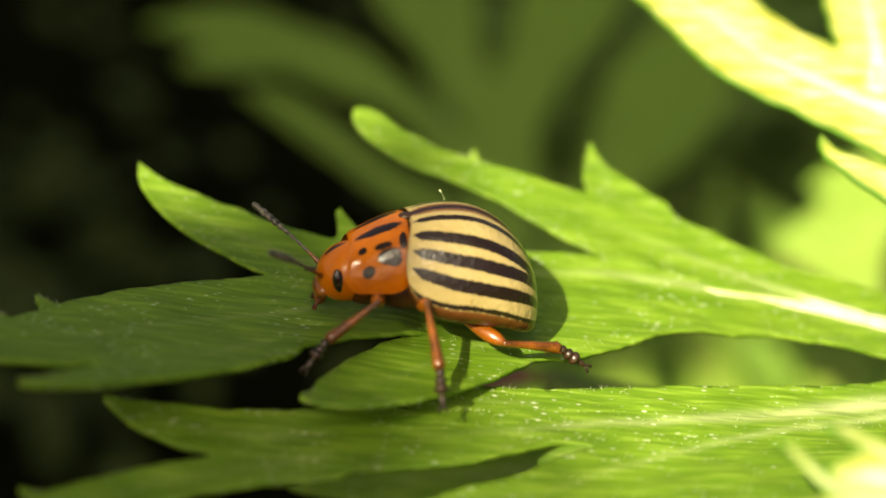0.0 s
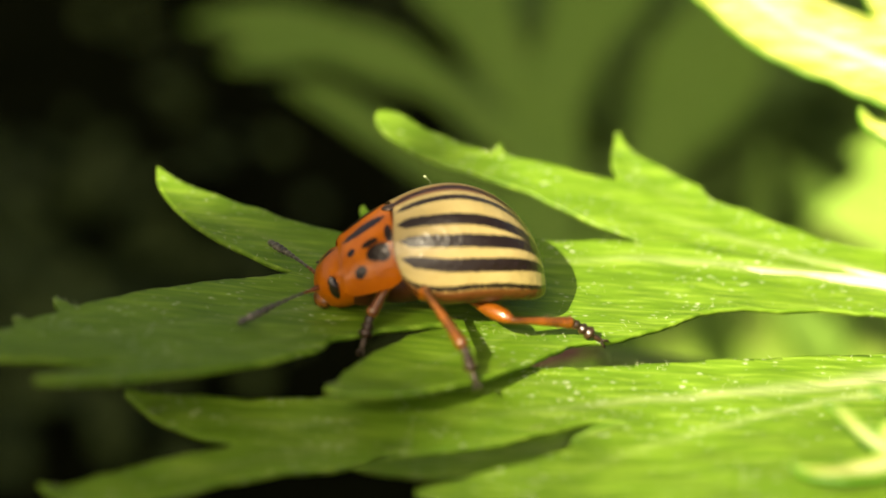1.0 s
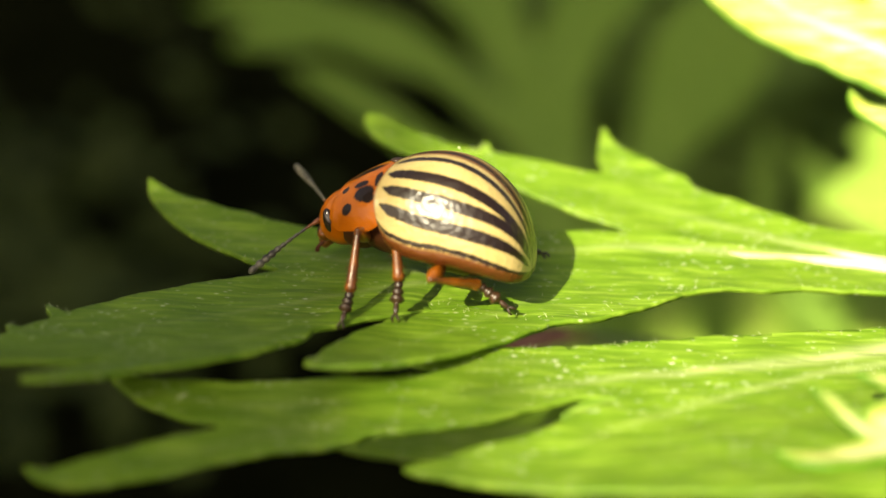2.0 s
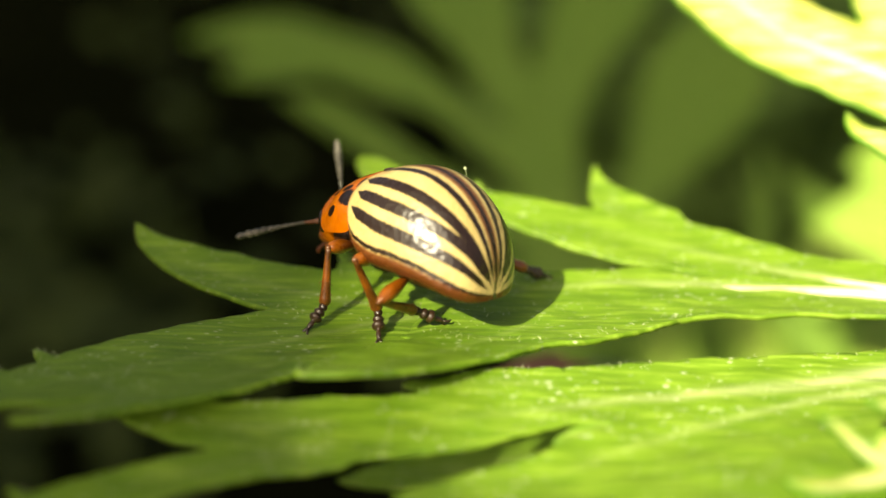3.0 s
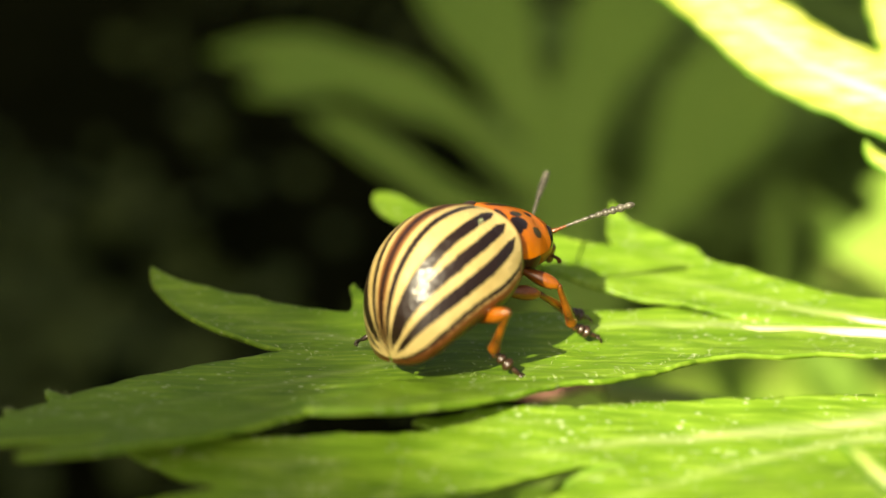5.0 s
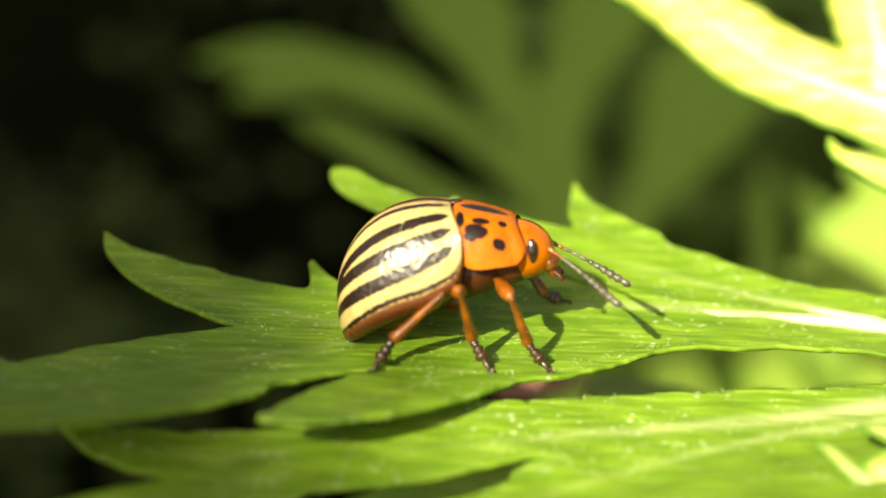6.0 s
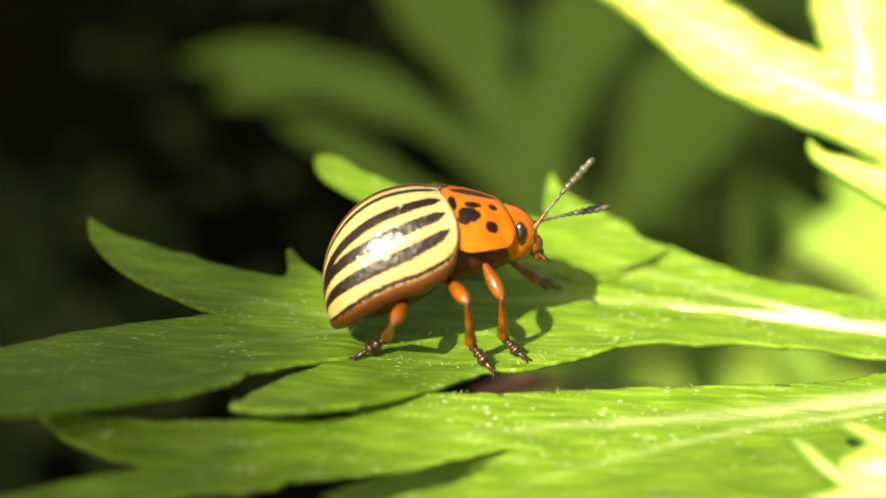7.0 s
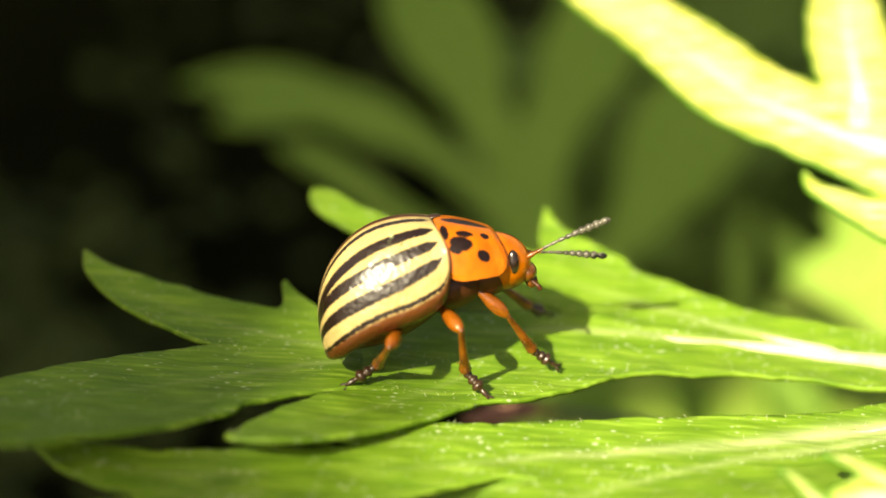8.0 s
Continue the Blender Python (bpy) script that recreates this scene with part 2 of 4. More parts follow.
def blade(name, lobes, height, cell, parent, material, label="", thick=0.22, ragged=0.03, seed=0.0, veins=()):
    """A lobed leaf blade: the joined outline of tapering lobes, each a row of (x, y, half width), laid on height(x, y)."""
    samples = []
    for lobe in lobes:
        line = spline(lobe, 10)
        samples.extend((x, y, max(w, 0.05)) for x, y, w in line)
    s = np.array(samples)
    lo = (s[:, :2] - s[:, 2:3]).min(0) - 2 * cell
    hi = (s[:, :2] + s[:, 2:3]).max(0) + 2 * cell
    nx, ny = (int((hi[i] - lo[i]) / cell) + 2 for i in (0, 1))
    gx, gy = np.meshgrid(lo[0] + cell * np.arange(nx), lo[1] + cell * np.arange(ny), indexing="ij")

    def field(x, y):
        best = np.full(x.shape, 1e9)
        blend = np.zeros(x.shape)
        for k in range(len(s)):
            d = np.hypot(x - s[k, 0], y - s[k, 1]) - s[k, 2]
            best = np.minimum(best, d)
            blend += np.exp(-np.clip(d, -6, 6) / 0.45)
        rough = np.sin(x * 2.1 + seed) * np.cos(y * 2.7 - seed) + 0.6 * np.sin(x * 5.3 + y * 4.1 + seed)
        return best + ragged * rough, -0.45 * np.log(blend)

    f, _ = field(gx, gy)
    spots, made = [], {}

    def at(i, j):
        if (i, j) not in made:
            made[i, j] = len(spots)
            spots.append((gx[i, j], gy[i, j]))
        return made[i, j]

    def cut(a, b):
        a, b = (a, b) if a < b else (b, a)
        if (a, b) not in made:
            t = min(max(f[a] / (f[a] - f[b]), 0.02), 0.98)
            made[a, b] = len(spots)
            spots.append((gx[a] + (gx[b] - gx[a]) * t, gy[a] + (gy[b] - gy[a]) * t))
        return made[a, b]

    faces = []
    inside = f < 0
    some = inside[:-1, :-1] | inside[1:, :-1] | inside[:-1, 1:] | inside[1:, 1:]
    for i, j in zip(*np.nonzero(some)):
        ring = [(i, j), (i + 1, j), (i + 1, j + 1), (i, j + 1)]
        poly = []
        for a, b in zip(ring, ring[1:] + ring[:1]):
            if inside[a]:
                poly.append(at(*a))
            if inside[a] != inside[b]:
                poly.append(cut(a, b))
        if len(poly) > 2:
            faces.append(poly)
    xy = np.array(spots)
    depth, inner = field(xy[:, 0], xy[:, 1])
    z = height(xy[:, 0], xy[:, 1])
    vein = np.zeros(len(xy))
    for number, lobe in enumerate(lobes):
        strength = veins[number] if number < len(veins) else 0.2
        line = spline(lobe, 36)
        for i, (x, y, w) in enumerate(line if strength else ()):
            power = strength * max(1 - 1.15 * i / len(line), 0.0)
            vein = np.maximum(vein, power * np.exp(-((xy[:, 0] - x) ** 2 + (xy[:, 1] - y) ** 2) / (0.15 + 0.42 * power ** 2) ** 2))
    z = z + 0.3 * np.exp((inner - inner.max()) / 0.9) - 0.06 * vein
    z = z + 0.05 * np.sin(xy[:, 0] * 1.7 + seed) * np.sin(xy[:, 1] * 2.3 + seed)
    mesh = bpy.data.meshes.new(name)
    mesh.from_pydata([(x * MM, y * MM, h * MM) for (x, y), h in zip(xy, z)], [], faces)
    for key, values in (("vein", vein), ("rim", np.exp(np.minimum(depth, 0) / 0.45))):
        mesh.attributes.new(key, "FLOAT", "POINT").data.foreach_set("value", values.astype(np.float32))
    mesh.materials.append(material)
    for p in mesh.polygons:
        p.use_smooth = True
    ob = new(name, mesh)
    ob.parent = parent
    solid = ob.modifiers.new("thickness", "SOLIDIFY")
    solid.thickness, solid.offset = thick * MM, -1.0
    return tagged(ob, label)


def rib(lobe, height, parent, radius=0.2, lift=0.0, label="", material=None, until=0.5):
    """The raised midrib of one lobe, thinning out towards its tip."""
    line = spline(lobe, 8)
    line = line[:int(len(line) * until)]
    n = len(line)
    path = [(x, y, float(height(np.array(x), np.array(y))) + lift - 0.16 - 0.22 * (i / n) ** 3) for i, (x, y, w) in enumerate(line)]
    radii = [radius * (1.0 - 0.85 * i / n) for i in range(n)]
    return part("midrib", tube(bmesh.new(), path, radii, 8), material or RIB, parent, label)


def hairs(lobes, height, parent, count, seed):
    """Short pale hairs standing on the leaf, thickest along its edges and ribs."""
    rng = random.Random(seed)
    verts, faces = [], []
    lines = [spline(lobe, 10) for lobe in lobes]
    for _ in range(count):
        line = rng.choice(lines[:1] * 4 + lines)
        i = rng.randrange(len(line) - 1)
        x, y, w = line[i]
        d = line[i + 1, :2] - line[i, :2]
        d = d / (np.hypot(*d) + 1e-9)
        k = rng.choice((rng.gauss(0, 0.12), rng.uniform(0.8, 0.98), -rng.uniform(0.8, 0.98), rng.uniform(-0.9, 0.9), rng.uniform(-0.9, 0.9)))
        x, y = x - d[1] * w * k, y + d[0] * w * k
        z = float(height(np.array(x), np.array(y))) + 0.18 * k * k - 0.02
        root = Vector((x, y, z))
        tip = root + Vector((rng.uniform(-0.16, 0.16), rng.uniform(-0.1, 0.12), rng.uniform(0.06, 0.18)))
        first = len(verts)
        r = rng.uniform(0.008, 0.018)
        for a in range(3):
            verts.append((root + Vector((math.cos(a * 2.1) * r, math.sin(a * 2.1) * r, 0))) * MM)
        verts.append(tip * MM)
        faces += [(first, first + 1, first + 3), (first + 1, first + 2, first + 3), (first + 2, first, first + 3)]
    mesh = bpy.data.meshes.new("leaf_hairs")
    mesh.from_pydata(verts, [], faces)
    mesh.materials.append(HAIR)
    ob = new("leaf_hairs", mesh)
    ob.parent = parent
    return tagged(ob, "fine white leaf hairs", kind="stuff")


def empty(name, m, label, category, group=""):
    ob = new(name)
    ob.empty_display_size = 0.005
    ob.matrix_world = m
    return tagged(ob, label, category, group)


# ---- ground ----
def build_ground():
    bm = bmesh.new()
    steps = 60
    grid = {}
    for i in range(steps + 1):
        for j in range(steps + 1):
            x = math.copysign(abs(i / steps * 2 - 1) ** 3, i - steps / 2) * 400
            y = math.copysign(abs(j / steps * 2 - 1) ** 3, j - steps / 2) * 400
            z = 0.012 * noise.noise((x * 9, y * 9, 0)) + 0.02 * noise.noise((x * 2, y * 2, 4)) if abs(x) + abs(y) < 30 else 0
            grid[i, j] = bm.verts.new((x, y, z))
    for i in range(steps):
        for j in range(steps):
            bm.faces.new((grid[i, j], grid[i + 1, j], grid[i + 1, j + 1], grid[i, j + 1]))
    tagged(part("ground", bm, SOIL_SHADED), "bare garden soil, its deep shade painted near-black", "ground", kind="structure")


build_ground()


def row_at(rows, t):
    """The values of a table of rows at any second, gliding between its rows without overshoot."""
    r = np.array(rows, float)
    k = min(max(int(np.searchsorted(r[:, 0], t, "right")) - 1, 0), len(r) - 2)
    slope = np.diff(r[:, 1:], axis=0) / np.diff(r[:, 0])[:, None]

    def lean(i):
        if i == 0 or i == len(r) - 1:
            return np.zeros(r.shape[1] - 1)
        a, b = slope[i - 1], slope[i]
        return np.where(a * b > 0, 2 * a * b / np.where(a + b == 0, 1, a + b), 0.0)

    h = r[k + 1, 0] - r[k, 0]
    w = (t - r[k, 0]) / h
    out = (r[k, 1:] * (1 + 2 * w) * (1 - w) ** 2 + r[k + 1, 1:] * w * w * (3 - 2 * w)
           + h * (lean(k) * w * (1 - w) ** 2 - lean(k + 1) * w * w * (1 - w)))
    return (t, *[float(v) for v in out])


# ---- the leaf that the beetle walks on: two long lobed leaflets on one stalk ----
def upper_height(x, y):
    return -0.9 + 0.02 * (y + 3) ** 2


def seam(x):
    """The valley between the main leaflet and its far lobe."""
    return -0.6 - 0.17 * (x - 9.4)


def main_height(x, y):
    """The main leaflet slips under the tip lobes and under the far lobe where they join."""
    under_tips = 0.8 * np.clip((0.4 - x) / 2.4, 0.0, 1.0) ** 1.5 * np.clip((y + 8.5) / 2.0, 0.0, 1.0)
    under_far = 0.7 * np.clip((y - seam(x) - 0.1) / 0.9, 0.0, 1.0) * np.clip((x - 9.0) / 1.5, 0.0, 1.0)
    return upper_height(x, y) - under_tips - under_far


def far_height(x, y):
    return upper_height(x, y) - 0.7 * np.clip((seam(x) + 0.1 - y) / 0.9, 0.0, 1.0) * np.clip((x - 9.0) / 1.5, 0.0, 1.0)


def tip_height(x, y):
    return upper_height(x, y) - 0.8 * np.clip((x + 1.0) / 2.4, 0.0, 1.0) ** 1.5


def lower_height(x, y):
    """Below a slanting fold the lower leaflet's third lobe bends up out of the sun."""
    fold = np.interp(x, (0.0, 3.7, 6.2, 9.2, 12.0, 14.7, 17.2, 22.0, 27.0), (-17.6, -15.6, -14.2, -12.9, -11.75, -10.85, -10.2, -8.8, -7.6))
    return 0.11 * np.log1p(np.exp(np.clip((fold - y - 0.3) / 0.35, -20.0, 20.0)))


MAIN_LOBES = [
    [(30.0, -2.7, 0.9), (26.0, -2.8, 1.6), (22.0, -2.8, 2.1), (18.0, -2.6, 1.9), (14.0, -2.65, 2.05), (10.0, -2.95, 2.35), (7.0, -3.95, 3.0), (4.4, -4.7, 3.5), (1.9, -5.0, 3.4), (-0.1, -5.0, 2.3)],
    [(4.1, -6.0, 1.9), (1.9, -8.0, 2.0), (-0.4, -9.9, 1.9), (-2.1, -11.3, 1.55), (-3.3, -12.3, 1.0), (-4.1, -12.75, 0.45), (-4.75, -12.85, 0.08)],
    [(30.0, -2.7, 0.3), (22.0, -2.55, 0.3), (17.6, -2.1, 0.3), (14.6, -1.95, 0.3), (9.7, -1.8, 0.3), (6.0, -2.2, 0.3), (2.0, -3.3, 0.3), (-1.0, -4.4, 0.2)],
]
TIP_LOBES = [
    [(0.6, -4.4, 2.5), (-1.9, -4.3, 2.4), (-4.2, -3.7, 1.9), (-6.4, -3.0, 1.65), (-8.4, -2.1, 1.45), (-9.9, -1.35, 1.18), (-11.5, -0.3, 0.75), (-12.5, 0.65, 0.4), (-13.1, 1.5, 0.08)],
    [(-2.9, -2.3, 1.0), (-3.5, -0.9, 0.4), (-3.95, 0.15, 0.08)],
    [(-0.6, -5.2, 2.4), (-4.0, -6.5, 2.5), (-6.4, -7.7, 2.65), (-8.6, -8.6, 2.75), (-11.0, -9.7, 2.65), (-13.0, -11.0, 2.35), (-14.6, -12.1, 1.7), (-16.2, -13.0, 0.9), (-17.6, -13.8, 0.08)],
    [(-13.7, -9.7, 0.5), (-14.6, -8.9, 0.28), (-15.1, -8.4, 0.08)],
    [(-14.3, -11.1, 0.8), (-15.3, -10.7, 0.35), (-16.1, -10.1, 0.08)],
    [(-6.0, -9.7, 1.3), (-7.5, -10.9, 1.4), (-9.3, -12.3, 1.25), (-11.0, -13.75, 0.85), (-12.2, -14.75, 0.55), (-13.2, -15.3, 0.25), (-13.8, -15.5, 0.08)],
]
FAR_LOBES = [
    [(29.0, -2.5, 0.8), (24.0, -2.2, 1.3), (20.0, -1.6, 1.65), (18.3, -1.35, 1.65), (15.9, -0.65, 1.7), (13.4, 0.35, 1.8), (11.6, 1.0, 1.9), (9.5, 1.45, 1.95), (7.0, 2.1, 1.5), (4.5, 3.1, 1.1), (2.0, 3.8, 0.82), (-0.6, 4.6, 0.8), (-2.6, 5.8, 0.68), (-3.15, 6.25, 0.3)],
    [(11.0, 2.6, 1.2), (9.6, 3.3, 1.35), (8.7, 4.4, 0.85), (8.35, 5.4, 0.4), (8.2, 6.35, 0.08)],
    [(2.3, 4.2, 0.4), (2.45, 5.05, 0.08)],
    [(29.5, -2.6, 0.3), (22.0, -2.5, 0.3), (20.5, -1.95, 0.3), (18.7, -1.4, 0.3), (16.3, -0.75, 0.3), (13.6, 0.17, 0.3), (11.0, 1.1, 0.3), (7.0, 2.4, 0.25), (3.0, 3.6, 0.2)],
]
LOWER_LOBES = [
    [(30.0, -2.9, 0.9), (26.5, -5.6, 1.2), (22.5, -7.8, 1.35), (18.6, -9.1, 1.4), (14.3, -9.8, 1.5), (9.5, -10.5, 1.6), (7.2, -10.85, 1.65), (5.6, -11.0, 1.5), (3.8, -11.35, 1.5), (2.3, -11.7, 1.75), (0.1, -12.7, 1.55), (-3.7, -13.3, 1.6), (-6.1, -13.8, 1.65)],
    [(-3.7, -12.9, 1.3), (-6.1, -13.25, 1.3), (-7.9, -13.15, 1.15), (-9.8, -12.75, 0.8), (-11.0, -12.25, 0.42), (-11.85, -11.9, 0.08)],
    [(-3.6, -14.1, 1.1), (-5.9, -14.8, 0.9), (-7.5, -15.3, 0.85), (-9.4, -16.0, 0.8), (-11.6, -16.8, 0.66), (-12.9, -16.95, 0.29), (-13.8, -16.55, 0.08)],
    [(4.4, -10.4, 0.9), (2.0, -10.5, 0.75), (0.4, -10.85, 0.5), (-1.15, -10.75, 0.08)],
    [(24.0, -7.5, 0.3), (17.0, -9.3, 0.3), (13.5, -10.1, 0.3), (10.0, -10.7, 0.3), (6.5, -11.3, 0.3), (4.0, -11.85, 0.3), (0.0, -12.65, 0.3), (-3.0, -13.26, 0.2)],
    [(22.0, -8.6, 0.3), (17.2, -10.1, 0.3), (14.7, -10.75, 0.3), (12.0, -11.65, 0.3), (9.2, -12.8, 0.3), (6.2, -14.1, 0.3), (3.7, -15.5, 0.3), (1.0, -16.5, 0.2)],
    [(19.9, -14.6, 5.2), (17.2, -14.8, 5.0), (11.1, -15.4, 4.1), (7.1, -15.7, 3.1), (4.4, -16.1, 2.0), (1.9, -16.2, 1.1), (-1.5, -16.5, 0.08)],
]
LEAF_ROWS = [
    (0, 1.31, 48.85, 173.55, 11.56, 6.96, 1.74),
    (0.5, 0.97, 47.68, 173.24, 7.81, 4.86, 2.13),
    (1, 0.05, 45.73, 174.73, 7.53, 5.52, 1.40),
    (1.2, -0.03, 45.98, 174.68, 7.70, 5.29, 1.08),
    (2.3, 0.13, 46.67, 173.04, 0.73, 2.72, 1.16),
    (2.5, 0.06, 46.64, 172.83, -0.75, 2.70, 0.96),
    (3, -0.11, 46.69, 172.57, -4.46, 2.00, 1.19),
    (3.5, -0.24, 46.29, 172.34, -7.53, 1.39, 1.08),
    (4, -0.33, 45.73, 172.27, -7.39, 0.81, 1.87),
    (4.5, -0.25, 45.73, 172.12, -8.79, 0.74, 1.19),
    (4.7, -0.26, 45.55, 172.08, -8.40, 0.50, 1.50),
    (5.8, -0.72, 44.47, 174.18, -0.28, 3.79, -0.07),
    (6, -1.06, 43.93, 175.11, 0.53, 5.14, 0.92),
    (6.5, -1.03, 45.85, 173.94, 3.29, 4.81, 0.49),
    (7, -1.26, 45.68, 174.28, 2.89, 4.93, 0.29),
    (7.5, -1.36, 44.56, 174.44, 0.99, 5.42, 0.73),
    (8, -1.13, 45.63, 173.87, 2.38, 4.11, 0.89),
]
# how the far lobe, the lower leaflet and the tip lobes bend on the leaf: degrees about x, y and z for each
FLEX_ROWS = [
    (0, -1.69, 0.02, 1.54, -7.09, -3.19, 0.64, -4.14, -2.08, -1.07),
    (0.5, -2.60, 0.19, 0.49, -3.98, -2.51, -0.04, -2.52, 0.47, -1.42),
    (1, -3.12, -0.47, 0.16, -4.52, -2.78, -0.41, -2.85, 0.03, -1.06),
    (1.2, -3.22, -0.72, 0.25, -5.97, -2.68, 0.17, -3.57, 0.03, -0.75),
    (2.3, -0.96, -0.28, -0.04, 0.38, -0.37, 0.91, 1.30, -1.94, -0.24),
    (2.5, 0.39, 0.18, 0.08, 2.86, 0.26, 0.79, 2.48, -1.41, 0.26),
    (3, 2.22, -0.02, -0.45, 8.36, 1.14, 0.41, 5.62, -1.19, 0.37),
    (3.5, 2.19, -0.04, -1.31, 11.73, 1.64, -0.02, 4.81, -3.49, 0.03),
    (4, 2.79, 0.12, -0.52, 10.76, 1.25, -0.52, 6.00, -1.56, 0.32),
    (4.5, 3.93, 0.41, -0.30, 11.93, 1.95, 0.17, 6.73, -1.34, 0.34),
    (4.7, 4.12, 0.40, -0.65, 13.17, 2.19, 0.11, 6.60, -1.47, 0.18),
    (5.8, 0.36, 0.19, 1.07, 3.34, -0.79, -1.05, 0.21, -0.58, 1.21),
    (6, -0.84, -0.10, 0.30, 2.28, -1.13, -1.23, -0.62, -0.24, 0.32),
    (6.5, 1.37, -1.05, -0.17, 1.08, -0.16, 0.57, -0.92, -0.53, 1.08),
    (7, 0.78, -0.74, -0.46, 0.02, -0.16, 1.01, -0.67, 0.04, 1.09),
    (7.5, -0.96, -0.30, -0.15, 0.60, -0.82, 0.00, -0.65, -1.26, 0.79),
    (8, -0.02, -0.56, -0.20, 0.06, -0.52, 0.50, -0.60, -0.27, 1.12),
]
STALK_END = (30.0, -2.6, -0.8)
TIP_JOINT = (0.5, -4.8, -0.83)


def build_main_leaf():
    leaf = empty("compound_leaf", mmpose(*LEAF_ROWS[0][1:]), "deeply lobed bright green leaf carrying the beetle, half in shade", "leaf", "leaves of the plant")
    main = blade("leaflet", MAIN_LOBES, main_height, 0.2, leaf, LEAF, "leaflet with a pale midrib under the beetle", veins=(0, 0.1, 0.95))
    tips = blade("leaflet", TIP_LOBES, tip_height, 0.2, leaf, LEAF, "shaded pointed tip lobes", seed=1.0, veins=(0.25, 0, 0.22, 0, 0, 0.1))
    far = blade("leaflet", FAR_LOBES, far_height, 0.2, leaf, LEAF, "sunlit far lobe with a tooth", seed=3.0, veins=(0, 0.1, 0, 0.9))
    lower = blade("leaflet", LOWER_LOBES, lower_height, 0.2, leaf, LEAF, "long lower leaflet with forked tips", seed=2.0, veins=(0, 0.15, 0.15, 0.1, 0.85, 0.5, 0))
    for lobes, count, seed, height, holder in ((MAIN_LOBES, 420, 11, upper_height, main), (TIP_LOBES, 240, 13, upper_height, tips), (FAR_LOBES, 360, 14, upper_height, far), (LOWER_LOBES, 800, 12, lower_height, lower)):
        hairs(lobes, height, holder, count, seed)
    rib(MAIN_LOBES[2], upper_height, main, 0.5, 0.05, until=0.7)
    rib(FAR_LOBES[3], upper_height, far, 0.5, 0.05, until=0.64)
    rib(LOWER_LOBES[4], lower_height, lower, 0.17, 0.02, until=0.6)
    # sun caught on this lobe tip is painted with a brighter green
    blade("lobe_tip", [[(6.6, -12.4, 0.12), (5.8, -12.8, 0.34), (5.0, -13.2, 0.36), (4.3, -13.55, 0.06)]],
          lambda x, y: lower_height(x, y) - 0.2, 0.1, lower, LEAF_LIT, "small lobe tip between two lobes, sunlight painted yellow", thick=0.15, seed=5.0)
    line = spline([(29.0, -2.5, -0.8), (36.0, -3.2, -2.0), (46.0, -2.0, -8.0), (60.0, 2.0, -30.0)], 8)
    part("leaf_stalk", tube(bmesh.new(), line, [0.9 + 0.02 * i for i in range(len(line))], 12), STEM, leaf, "green grooved leaf stalk")
    return leaf, (far, lower, tips)


main_leaf, leaf_parts = build_main_leaf()


def bend_pose(number, t):
    """The pose of a bending part of the leaf (0 the far lobe, 1 the lower leaflet, 2 the tip lobes) in the leaf's space."""
    joint = Vector(TIP_JOINT if number == 2 else STALK_END) * MM
    turn = pose(0, 0, 0, *row_at(FLEX_ROWS, t)[1 + 3 * number:4 + 3 * number])
    return Matrix.Translation(joint) @ turn @ Matrix.Translation(-joint)


# ---- leaf at the side in full sun, the glare painted into its colour ----
def flat(x, y):
    return 0.0 * x


def frame_from(origin, y_axis, n_axis):
    y, n = Vector(y_axis).normalized(), Vector(n_axis).normalized()
    x = y.cross(n).normalized()
    n = x.cross(y)
    m = Matrix((x, y, n)).transposed().to_4x4()
    m.translation = Vector(origin) * MM
    return m


PALE_LOBES = [
    [(12.0, -2.0, 3.0), (6.5, 1.0, 3.84), (3.2, 2.3, 3.0), (0.4, 3.9, 2.8), (-2.2, 5.7, 2.85), (-4.0, 8.0, 2.6), (-6.4, 10.9, 2.25), (-9.3, 13.8, 1.7), (-13.0, 18.0, 0.08)],
    [(3.3, 3.6, 2.17), (3.9, 6.3, 2.1), (4.1, 9.8, 2.2), (4.6, 13.5, 1.7), (5.2, 17.0, 0.08)],
    [(5.9, -3.5, 1.9), (3.9, -3.1, 1.6), (2.2, -2.4, 1.0), (1.0, -1.6, 0.7), (0.2, -0.9, 0.4), (-0.1, 0.2, 0.08)],
]


def build_pale_leaf():
    leaf = empty("sunlit_leaf", frame_from((19.3, 51.2, 176.9), (0, 0.931, 0.364), (0, -0.364, 0.931)), "lobed leaf in full sun, its glare painted pale yellow", "leaf", "leaves of the plant")
    pale = blade("leaflet", PALE_LOBES, flat, 0.2, leaf, LEAF_GLARE, ragged=0.06, seed=1.0, veins=(1.0, 0.8, 0.2))
    rib(PALE_LOBES[0], flat, pale, 0.35)
    rib(PALE_LOBES[1], flat, pale, 0.25)
    line = spline([(11.0, -1.5, -0.3), (18.0, -4.0, -2.0), (26.0, -9.0, -8.0), (32.0, -14.0, -30.0)], 8)
    part("leaf_stalk", tube(bmesh.new(), line, [0.9] * len(line), 10), STEM, leaf)


build_pale_leaf()

